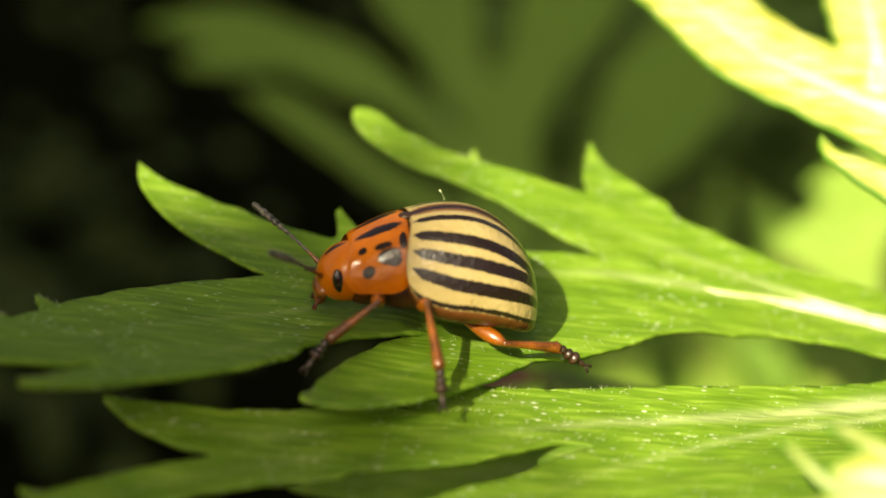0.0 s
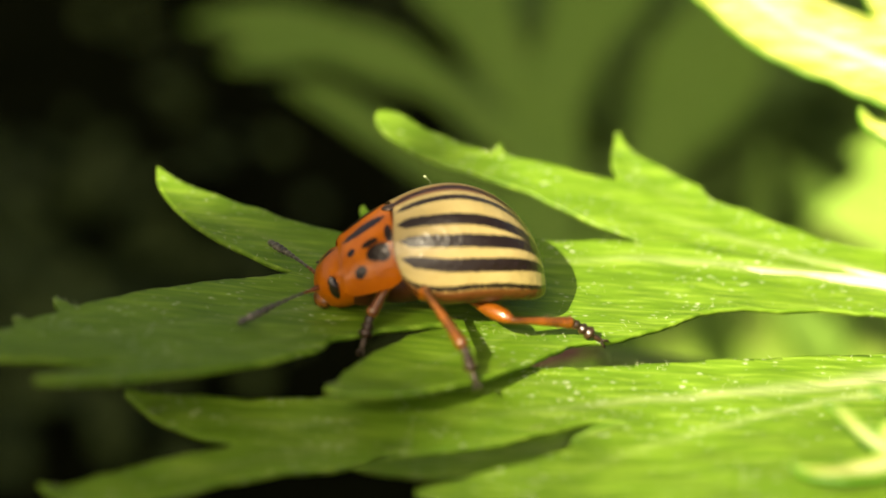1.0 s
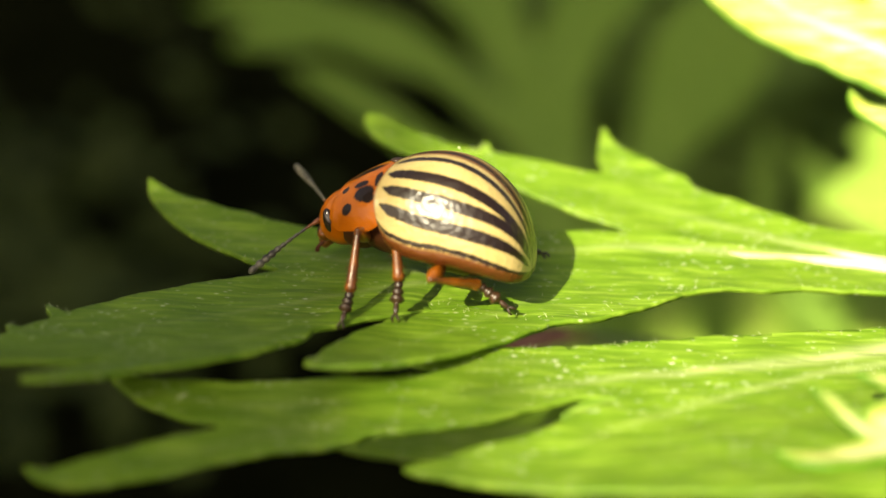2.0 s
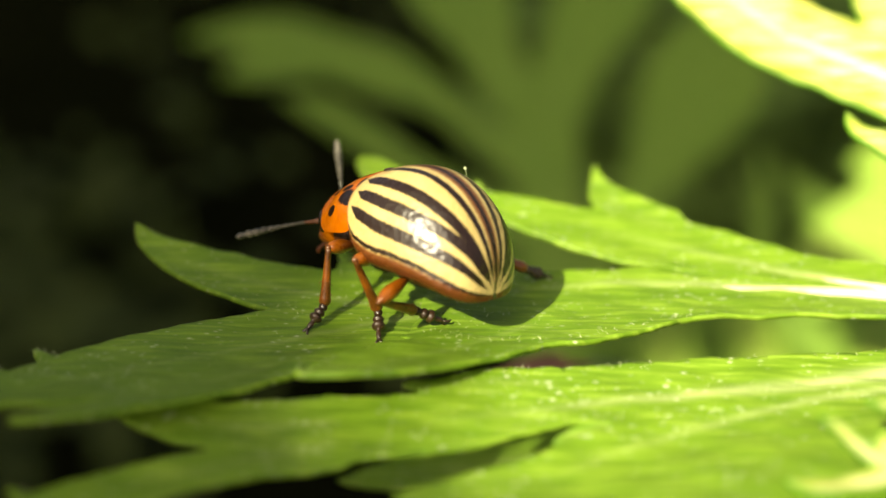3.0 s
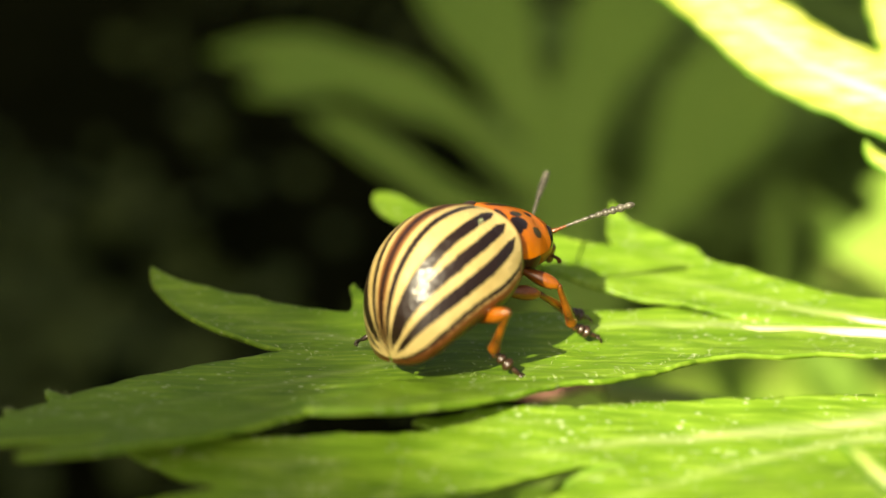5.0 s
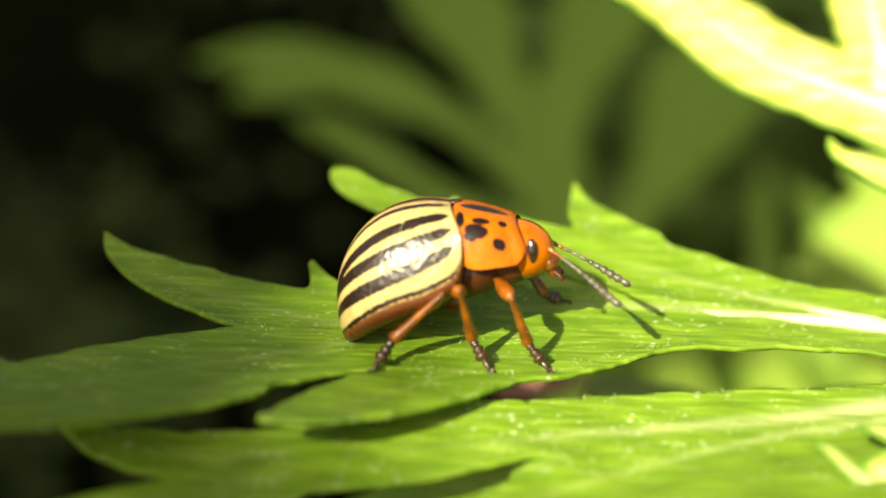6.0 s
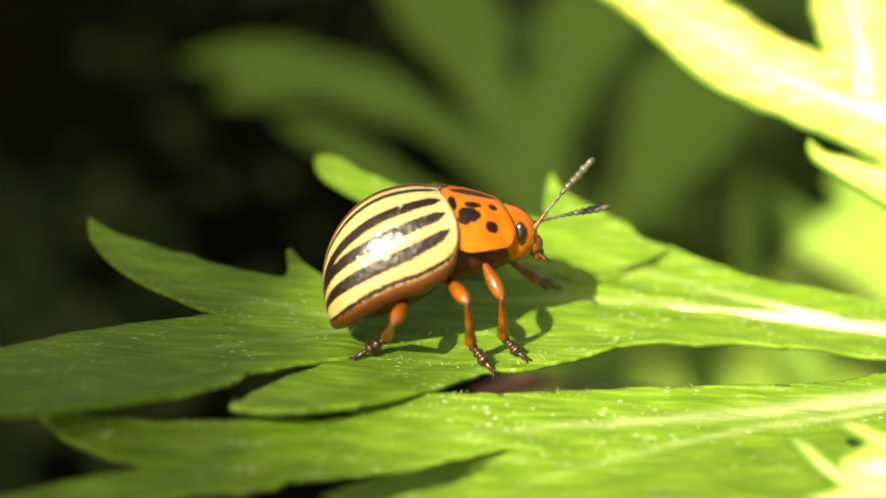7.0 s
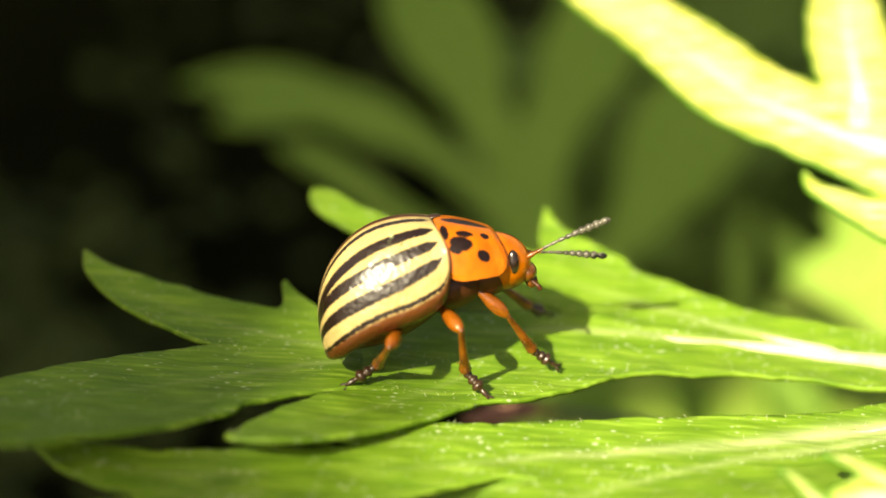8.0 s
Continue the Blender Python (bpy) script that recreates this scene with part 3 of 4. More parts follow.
# ---- shaded leaf behind ----
DIM_LOBES = [
    [(10.0, -30.0, 1.2), (9.6, -16.0, 1.8), (9.5, -9.3, 2.2), (9.5, -4.0, 2.4), (9.4, 0.0, 2.6), (9.2, 3.4, 2.9), (8.6, 7.0, 2.7)],
    [(6.9, 7.5, 2.2), (5.0, 11.0, 2.4), (3.7, 14.5, 3.3), (2.0, 18.0, 4.3), (0.0, 22.0, 3.8), (-2.0, 28.0, 0.08)],
    [(9.8, 6.0, 2.6), (11.1, 9.5, 2.7), (12.5, 12.8, 3.0), (14.4, 16.5, 4.1), (16.0, 21.0, 3.6), (18.0, 27.0, 0.08)],
    [(8.0, 1.5, 2.2), (5.0, 3.2, 1.3), (2.2, 5.6, 1.2), (-0.5, 7.8, 1.6), (-4.0, 9.5, 2.3), (-8.5, 11.2, 2.2), (-12.8, 12.6, 2.1), (-16.5, 12.9, 1.4), (-21.2, 12.5, 0.08)],
    [(-10.5, 10.6, 1.7), (-14.4, 9.9, 1.4), (-17.6, 8.9, 0.2)],
    [(7.5, -4.5, 1.6), (3.0, -2.0, 1.3), (-0.5, 0.0, 1.2), (-3.5, 2.2, 1.2), (-6.5, 4.3, 1.25), (-9.3, 6.1, 1.1), (-12.5, 7.2, 0.1)],
    [(11.0, -12.0, 1.3), (14.0, -6.0, 1.5), (16.6, -1.5, 1.6), (19.0, 2.5, 2.8), (21.3, 6.2, 4.2), (23.0, 9.5, 4.8), (25.0, 13.0, 3.2), (27.5, 17.0, 0.08)],
]


def grown(lobes, k):
    return [[tuple(k * v for v in row) for row in lobe] for lobe in lobes]


def build_dim_leaf():
    leaf = empty("shaded_leaf", frame_from((-0.4, 131.6, 132.7), (0, 0.758, 0.652), (0, -0.652, 0.758)), "dull green fan-shaped lobed leaf in shade", "leaf", "leaves of the plant")
    blade("leaflet", grown(DIM_LOBES, 1.5), flat, 0.7, leaf, LEAF_SHADED, seed=3.0, thick=0.3, veins=(0.7, 0.5, 0.5, 0.4, 0, 0.3, 0.4))
    line = spline([(15.0, -43.0, -0.3), (16.0, -55.0, -6.0), (17.0, -70.0, -30.0), (17.0, -84.0, -70.0)], 8)
    part("leaf_stalk", tube(bmesh.new(), line, [1.2] * len(line), 10), STEM, leaf)


build_dim_leaf()


# ---- foliage round about ----
def leaf_mass(name, places, material, label, category, seed=1):
    """Many small bent leaves in one mesh; places are (x, y, z, normal, size) in millimetres."""
    rng = random.Random(seed)
    verts, faces = [], []
    for x, y, z, n, size in places:
        n = (Vector(n) + Vector((rng.uniform(-1, 1), rng.uniform(-1, 1), rng.uniform(-1, 1))) * 0.45).normalized()
        a = n.orthogonal().normalized()
        a = (Matrix.Rotation(rng.uniform(0, 6.283), 3, n) @ a)
        b = n.cross(a)
        length = size * rng.uniform(0.7, 1.3)
        first = len(verts)
        for k, (l, w) in enumerate(((-0.5, 0.05), (-0.25, 0.26), (0.05, 0.34), (0.32, 0.22), (0.5, 0.02))):
            droop = -0.22 * (l + 0.2) ** 2
            for side in (-1, 0, 1):
                lift = 0.07 * abs(side)
                p = Vector((x, y, z)) + (a * l + b * (w * side) + n * (droop + lift)) * length
                verts.append(p * MM)
        for k in range(4):
            for c in range(2):
                i = first + 3 * k + c
                faces.append((i, i + 1, i + 4, i + 3))
    mesh = bpy.data.meshes.new(name)
    mesh.from_pydata(verts, [], faces)
    mesh.materials.append(material)
    ob = new(name, mesh)
    return tagged(ob, label, category, kind="stuff")


SUN_SIDE = SUN_WAY.cross(Vector((0, 0, 1))).normalized()
SUN_OVER = SUN_SIDE.cross(SUN_WAY).normalized()


def shade_canopy_places():
    """Leaves of an unseen shrub added towards the sun: they keep the bed behind and the leaf's far tips in shade."""
    rng = random.Random(5)
    out = []

    def put(p, q, far):
        v = SUN_SIDE * p + SUN_OVER * q + SUN_WAY * far
        out.append((v.x, v.y, v.z, -SUN_WAY, 28.0))

    for layer in range(3):
        p = -640.0
        while p < -66:
            q = -100.0
            while q < 600:
                ragged = 45 * math.sin(q * 0.021) + 25 * math.sin(q * 0.057 + layer)
                if p > -570 + ragged and -50 + 0.6 * ragged < q < 535 + 40 * math.sin(p * 0.03):
                    put(p + rng.uniform(-5, 5), q + rng.uniform(-5, 5), -640 - 45 * layer + rng.uniform(-90, 50))
                q += 15
            p += 15
    rng = random.Random(15)
    for layer in range(4):
        p = -66.0
        while p < -44:
            q = -60.0
            while q < 520:
                if p < (-49 if q < 158 else -44.5):
                    put(p + rng.uniform(-2, 2), q + rng.uniform(-2, 2), -600 - 15 * layer)
                q += 9
            p += 9
    return out


def branch_depth(p, q):
    """How far the sunward place lies behind the added branch's slanting edge, which lets the sun on to the beetle."""
    inside = (151.9 - 0.64 * (p + 27) - q) / 1.19
    if p < -31.5:
        inside = min(inside, 148.5 - q)
    return min(inside, p + 72, 110 - p, q + 60)


def shade_branch_places():
    """A lower unseen branch added to shade the leaf: large leaves within, small ones thinning out along its edge."""
    rng = random.Random(6)
    out = []
    for step, size, layers in ((9.0, 28.0, 3), (2.4, 5.0, 2)):
        for layer in range(layers):
            p = -72.0
            while p < 110:
                q = -60.0
                while q < 190:
                    depth = branch_depth(p, q)
                    if depth > 17.0 if size > 20 else 0.0 < depth < 20.0 and rng.random() < depth / 6.0:
                        v = SUN_SIDE * (p + rng.uniform(-1, 1)) + SUN_OVER * (q + rng.uniform(-1, 1)) + SUN_WAY * (-560 - 12 * layer + 6 * math.sin(p * 0.7 + q * 1.3))
                        out.append((v.x, v.y, v.z, -SUN_WAY, size))
                    q += step
                p += step
    return out


# out-of-view foliage, added only to block the sun
shrub = leaf_mass("shading_shrub", shade_canopy_places(), LEAF_SHADED, "unseen dense shrub leaves added to shade the bed", "shrub", 3)
branch = leaf_mass("shading_branch", shade_branch_places(), LEAF_SHADED, "unseen leafy branch added to shade part of the leaf", "branch", 7)


def sunward(p, q, far):
    return tuple(SUN_SIDE * p + SUN_OVER * q + SUN_WAY * far)


def build_shrub_wood():
    """Made-up wood for the unseen shrub: its stem and limbs, from the ground up into its leaves, and the twig of the
    swaying branch.
    """
    trunk = [(-470, -60, -2), (-455, -75, 220), (-445, -84, 420), (-439, -88, 640)]
    limbs = [trunk, [(-449, -80, 330), (-390, -130, 450), sunward(-110, 150, -640)], [(-445, -84, 420), (-480, 0, 590), sunward(-480, 400, -675)],
             [(-447, -82, 370), (-470, -200, 480), sunward(-420, 60, -660)]]
    for k, line in enumerate(limbs):
        path = spline(line, 8)
        thick = 15.0 if k == 0 else 7.0
        radii = [thick * (1 - 0.75 * i / len(path)) for i in range(len(path))]
        part("stem" if k == 0 else "limb", tube(bmesh.new(), path, radii, 10), BARK, shrub, "grey-brown woody stem" if k == 0 else "")
    path = spline([sunward(-60, -50, -585), sunward(-10, 0, -572), sunward(45, 35, -575)], 8)
    part("twig", tube(bmesh.new(), path, [3.0 - 0.13 * i for i in range(len(path))], 8), BARK, branch)


build_shrub_wood()


def bed_places():
    rng = random.Random(8)
    out = []
    for x0, y0, spread, count in ((-150, 300, 45, 190), (-112, 262, 34, 90), (60, 560, 120, 140)):
        for _ in range(count):
            out.append((rng.gauss(x0, spread), rng.gauss(y0, spread), rng.uniform(3, 26), (0, -0.3, 1), 13.0))
    return out


def thicket_places():
    """Shaded leaves deeper in the plant, behind and to the side."""
    rng = random.Random(9)
    return [(rng.gauss(95, 34), rng.gauss(330, 40), rng.uniform(2, 105), (0, -0.6, 0.8), rng.uniform(22, 34)) for _ in range(170)]


leaf_mass("thicket", thicket_places(), LEAF_DEEP_SHADE, "leaves deep in the plant, shade painted into their green", "foliage", 5)
leaf_mass("ground_cover", bed_places(), WEED_SHADED, "low weeds on the bed, shade painted into their green", "weeds", 4)

# ---- other leaves of the plant, in and out of the sun ----
def build_side_leaf(name, lobes, origin, y_axis, n_axis, material, label, stalk, cell=0.35, seed=0.0, veins=(0.5,), height=flat):
    leaf = empty(name, frame_from(origin, y_axis, n_axis), label, "leaf", "leaves of the plant")
    leaflet = blade("leaflet", lobes, height, cell, leaf, material, seed=seed, veins=veins)
    rib(lobes[0], height, leaflet, 0.22, 0.05, material=STEM if material is not LEAF_GLARE else RIB)
    line = spline(stalk, 8)
    part("leaf_stalk", tube(bmesh.new(), line, [0.7] * len(line), 10), STEM, leaf)
    return leaf


# sunlight on this leaf is partly put into its yellower colour
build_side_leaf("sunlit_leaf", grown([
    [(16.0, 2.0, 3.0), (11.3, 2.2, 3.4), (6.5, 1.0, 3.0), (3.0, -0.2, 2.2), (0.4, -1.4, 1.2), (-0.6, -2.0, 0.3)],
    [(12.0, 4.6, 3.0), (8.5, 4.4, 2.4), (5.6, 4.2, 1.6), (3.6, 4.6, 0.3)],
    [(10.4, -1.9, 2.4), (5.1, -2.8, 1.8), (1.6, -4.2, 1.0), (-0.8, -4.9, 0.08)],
], 1.5), (33.6, 95.7, 145.4), (0.0, 0.835, 0.551), (-0.2, -0.551, 0.835), LEAF_LIT, "lobed leaf in the sun behind, its glare painted yellowish",
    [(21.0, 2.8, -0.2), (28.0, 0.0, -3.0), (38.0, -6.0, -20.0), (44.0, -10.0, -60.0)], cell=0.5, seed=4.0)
build_side_leaf("green_leaf", grown([
    [(9.0, -12.0, 2.4), (5.6, -5.2, 2.68), (3.2, -1.9, 1.80), (1.6, 0.9, 1.36), (-0.4, 4.3, 0.08)],
    [(5.0, -13.0, 2.0), (-1.0, -9.0, 1.4), (-2.7, -5.2, 1.12), (-2.4, -0.5, 1.02), (-2.2, 2.9, 0.57), (-2.1, 5.8, 0.08)],
], 1.4), (39.2, 116.6, 135.9), (0.0, 0.728, 0.686), (0.0, -0.686, 0.728), LEAF_SHADED, "narrow green lobed leaf standing behind",
    [(11.0, -15.5, -0.2), (12.0, -26.0, -6.0), (12.0, -46.0, -40.0), (12.0, -60.0, -80.0)], seed=5.0)
# the fingers are brightened by colour to look sunlit
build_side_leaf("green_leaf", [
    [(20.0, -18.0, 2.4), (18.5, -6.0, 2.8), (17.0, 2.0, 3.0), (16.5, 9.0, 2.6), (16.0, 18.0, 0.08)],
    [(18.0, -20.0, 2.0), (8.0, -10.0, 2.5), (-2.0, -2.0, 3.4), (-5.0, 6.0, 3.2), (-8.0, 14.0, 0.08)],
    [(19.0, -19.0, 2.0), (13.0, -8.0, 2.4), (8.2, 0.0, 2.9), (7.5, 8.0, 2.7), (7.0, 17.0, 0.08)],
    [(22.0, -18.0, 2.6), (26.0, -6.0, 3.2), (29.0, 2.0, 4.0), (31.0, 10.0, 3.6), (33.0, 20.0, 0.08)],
], (16.0, 95.4, 128.3), (0.0, 0.985, 0.17), (0.0, -0.17, 0.985), LEAF_LIT, "fingered leaf lying lower under the beetle's leaf, sun painted light green",
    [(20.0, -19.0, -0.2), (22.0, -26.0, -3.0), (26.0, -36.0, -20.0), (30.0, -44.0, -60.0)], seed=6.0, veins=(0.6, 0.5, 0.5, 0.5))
build_side_leaf("green_leaf", grown([
    [(40.0, 2.0, 5.0), (30.8, 1.8, 6.6), (24.4, 1.8, 6.4), (15.8, 1.1, 5.05), (7.3, 1.4, 4.18), (0.9, 1.3, 3.05), (-5.5, 1.0, 0.08)],
], 1.5), (18.0, 107.5, 122.3), (0.0, 0.966, 0.259), (0.0, -0.259, 0.966), LEAF_SHADED, "broad dull green leaf lower in the plant",
    [(58.0, 3.0, -0.2), (66.0, 3.0, -3.0), (72.0, 4.0, -20.0), (76.0, 6.0, -60.0)], seed=9.0)
build_side_leaf("withered_leaf", [
    [(5.0, 2.6, 0.15), (3.6, 2.8, 0.2), (2.6, 2.9, 0.6), (1.0, 2.4, 0.62), (-0.9, 1.9, 0.08)],
], (4.0, 50.9, 160.2), (0.0, 0.966, 0.259), (0.0, -0.259, 0.966), WITHERED, "small withered red-brown leaf under the green ones",
    [(4.6, 2.6, -0.1), (12.0, 2.0, -2.0), (20.0, 3.0, -14.0), (26.0, 6.0, -50.0)], seed=10.0)
build_side_leaf("small_leaf", [
    [(10.0, 1.5, 1.8), (3.2, -0.5, 2.1), (0.0, -1.2, 1.9), (-3.5, -1.8, 1.7), (-7.0, -2.2, 1.35), (-10.0, -2.6, 0.8), (-12.5, -2.9, 0.08)],
], (8.0, 48.7, 160.3), (0.0, 0.931, 0.364), (0.0, -0.364, 0.931), LEAF, "small green leaf tip shaded by the lower leaflet",
    [(8.5, 1.3, -0.2), (16.0, 4.0, -2.0), (26.0, 6.0, -10.0), (36.0, 8.0, -40.0)], seed=7.0)

def curled(x, y):
    return 0.35 * np.sin(1.9 * y - 0.4 * x)


# glare on this forked leaf comes from its pale colour
forked_leaf = build_side_leaf("small_leaf", [
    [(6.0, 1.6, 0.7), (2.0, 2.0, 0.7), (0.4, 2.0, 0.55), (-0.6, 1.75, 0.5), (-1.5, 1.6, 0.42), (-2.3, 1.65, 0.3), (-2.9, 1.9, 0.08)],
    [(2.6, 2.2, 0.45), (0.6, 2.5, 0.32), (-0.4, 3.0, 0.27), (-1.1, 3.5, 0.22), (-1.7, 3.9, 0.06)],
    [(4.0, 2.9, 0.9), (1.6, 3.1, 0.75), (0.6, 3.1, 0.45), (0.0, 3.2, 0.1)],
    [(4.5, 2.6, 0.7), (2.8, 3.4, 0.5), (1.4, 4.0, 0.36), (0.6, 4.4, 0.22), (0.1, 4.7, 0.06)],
], (14.0, 27.5, 173.7), (0.0, 0.951, 0.309), (0.0, -0.309, 0.951), LEAF_GLARE, "small forked leaf in full sun, its glare painted pale",
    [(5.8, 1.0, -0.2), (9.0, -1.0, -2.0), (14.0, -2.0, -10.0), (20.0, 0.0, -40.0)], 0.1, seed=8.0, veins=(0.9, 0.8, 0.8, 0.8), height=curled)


# ---- the beetle: x ahead, y to its own left, z up, millimetres ----
def smooth01(t):
    t = min(max(t, 0.0), 1.0)
    return t * t * (3 - 2 * t)


def shell_spot(u, a):
    """A place on the wing cases: u from the front edge to the tip, a from the middle seam (0) to the side edge (1)."""
    if u < 0.36:
        k = u / 0.36
        x = 2.1 - 2.5 * k
        wide = 2.5 + 0.42 * math.sin(k * math.pi / 2)
        top = 5.4 + 0.5 * math.sin(k * math.pi / 2)
        edge = 2.7 - 0.42 * smooth01(k)
    else:
        q = (u - 0.36) / 0.64 * math.pi / 2
        x = -0.4 - 3.85 * math.sin(q)
        wide = 2.92 * math.cos(q) ** 0.6
        edge = 2.28 - 0.95 * math.sin(q) ** 2
        top = edge + 3.62 * math.cos(q) ** 0.72
    g = a * math.pi / 2
    edge += 0.6 * max(1 - u / 0.14, 0.0) ** 2
    x -= 0.4 * a ** 4 * max(1 - u / 0.25, 0.0) ** 2 + 0.45 * math.cos(g) ** 2 * max(1 - u / 0.3, 0.0) ** 2
    return x, wide * math.sin(g) ** 0.92, edge + (top - edge) * max(math.cos(g), 0.0) ** 0.8


STRIPES = (  # middle at the front, middle at the tip, half width, start, end
    (0.18, 0.15, 0.036, 0.04, 0.97),
    (0.39, 0.35, 0.056, 0.05, 0.975),
    (0.585, 0.46, 0.054, 0.06, 0.94),
    (0.77, 0.70, 0.048, 0.06, 0.965),
    (0.96, 0.965, 0.014, 0.02, 0.99),
)


def stripe_value(u, a):
    best = -1.0
    for front, tip, half, start, end in STRIPES:
        mid = front + (tip - front) * smooth01((u - 0.45) / 0.5) + (0.055 if front > 0.3 and front < 0.9 else 0.0) * math.sin(math.pi * u) ** 2
        grow = 1.0 + 0.3 * smooth01((u - 0.35) / 0.5) + 0.6 * smooth01((u - 0.82) / 0.15)
        fade = min((u - start) / 0.08, (end - u) / 0.06, 1.0)
        best = max(best, half * grow * min(1.0, 0.35 + fade) - abs(a - mid) if fade > -0.3 else -1.0)
    best = max(best, 0.02 + 0.03 * smooth01((u - 0.6) / 0.4) - a)
    return best * 9.0


def build_elytron(side, parent):
    bm = bmesh.new()
    marks, warms = [], []
    nu, na = 96, 72
    rows = []
    for i in range(nu + 1):
        u = min(i / nu, 0.999)
        row = []
        for j in range(na + 1):
            a = j / na
            x, y, z = shell_spot(u, a)
            row.append(bm.verts.new((x * MM, side * (y + 0.012) * MM, z * MM)))
            marks.append(stripe_value(u, a))
            warms.append(max(0.42 * smooth01((0.09 - a) / 0.025) * smooth01(u / 0.1), 0.9 * smooth01((0.06 - a) / 0.03), 0.9 * smooth01((a - 0.975) / 0.015), 0.5 * smooth01((0.02 - u) / 0.02)))
        # turned-under rim
        x, y, z = shell_spot(u, 1.0)
        for inward, down in ((0.99, 0.09), (0.96, 0.24), (0.9, 0.4), (0.74, 0.54)):
            fall = down * (1 - 0.6 * smooth01((u - 0.7) / 0.3)) * (0.5 + 0.5 * smooth01(u / 0.2))
            row.append(bm.verts.new((x * MM, side * y * inward * MM, (z - fall) * MM)))
            marks.append(-1.0)
            warms.append(1.0)
        rows.append(row)
    for p, q in zip(rows, rows[1:]):
        for j in range(na + 4):
            f = (p[j], q[j], q[j + 1], p[j + 1])
            bm.faces.new(f if side < 0 else f[::-1])
    bmesh.ops.remove_doubles(bm, verts=bm.verts, dist=1e-9)
    ob = part("wing_case", bm, ELYTRA, parent, "glossy cream wing case with black stripes")
    put_values(ob, marks, warms)
    return ob


def build_lint(parent):
    """A pale fibre stuck to the right wing case."""
    x, y, z = shell_spot(0.33, 0.6)
    path = spline([(x, -y, z - 0.02), (x - 0.1, -y - 0.15, z + 0.4), (x + 0.05, -y - 0.35, z + 0.8), (x + 0.2, -y - 0.4, z + 0.95)], 5)
    bm = tube(bmesh.new(), path, [0.006] * (len(path) - 4) + [0.03, 0.055, 0.055, 0.02], 6)
    part("lint", bm, HAIR, parent, "pale fibre stuck to the wing case")


def put_values(ob, marks, warms):
    for key, values in (("mark", marks), ("warm", warms)):
        ob.data.attributes.new(key, "FLOAT", "POINT").data.foreach_set("value", np.array(values, np.float32))


PRONOTUM_SPOTS = (  # distance from the rear edge, share of the way from the middle to the side, half length, half width
    (0.84, 0.62, 0.37, 0.11), (0.62, 0.7, 0.2, 0.06), (1.48, 0.79, 0.2, 0.08), (0.34, 0.45, 0.14, 0.13), (1.05, 0.46, 0.3, 0.055),
    (1.78, 0.46, 0.15, 0.065), (1.2, 0.16, 0.78, 0.085),
)


def build_pronotum(parent):
    bm = bmesh.new()
    nx, na = 44, 90
    marks, warms, rows = [], [], []
    for i in range(nx + 1):
        k = i / nx
        x = 1.92 + 2.11 * k
        wide = 2.24 - 0.55 * k ** 1.6 - 0.22 * max(1 - k / 0.15, 0.0) ** 2
        if k > 0.93:
            wide *= 1 - 0.06 * (k - 0.93) / 0.07
        top = 5.38 - 1.2 * k ** 1.5 - 0.12 * max(1 - k / 0.15, 0.0) ** 2
        low = 2.95 - 0.55 * k + 0.45 * max(1 - k / 0.3, 0.0) ** 2 + 0.55 * max((k - 0.75) / 0.25, 0.0) ** 2
        wide += 0.1 * math.sin(math.pi * min(k / 0.8, 1.0))
        rim = 1.0 - 0.06 * smooth01((k - 0.94) / 0.06) - 0.03 * smooth01((0.05 - k) / 0.05)
        row = []
        for j in range(na + 1):
            g = (j / na * 2 - 1) * math.pi / 2
            y = wide * math.copysign(abs(math.sin(g)) ** 0.85, g)
            z = low + (top - low) * math.cos(g) ** 0.75 * rim if abs(g) < math.pi / 2 - 1e-6 else low
            # the side edges bend forward
            xx = x + abs(math.sin(g)) ** 4 * 0.12 * k - 0.27 * math.cos(g) ** 2 * (1 - k) - 0.5 * abs(math.sin(g)) ** 3 * (1 - k) ** 1.5
            row.append(bm.verts.new((xx * MM, y * MM, z * MM)))
            value = -1.0
            for sx, sv, lx, lv in PRONOTUM_SPOTS:
                value = max(value, 1 - math.hypot((x - 1.92 - sx * 0.93) / lx, (abs(g) / (math.pi / 2) - sv) / lv))
            marks.append(value * 0.3)
            warms.append(0.5 * smooth01((0.05 - k) / 0.05))
        rows.append(row)
    # rear wall, hidden under the wing cases
    row = [bm.verts.new((v.co.x - 0.1 * MM, v.co.y * 0.6, 3.0 * MM + (v.co.z - 3.0 * MM) * 0.6)) for v in rows[0]]
    marks.extend([-1.0] * len(row))
    warms.extend([0.9] * len(row))
    for p, q in [(row, rows[0])] + list(zip(rows, rows[1:])):
        for j in range(na):
            bm.faces.new((p[j], p[j + 1], q[j + 1], q[j])[::-1])
    ob = part("pronotum", bm, PRONOTUM, parent, "shiny orange neck shield with black spots")
    put_values(ob, marks, warms)


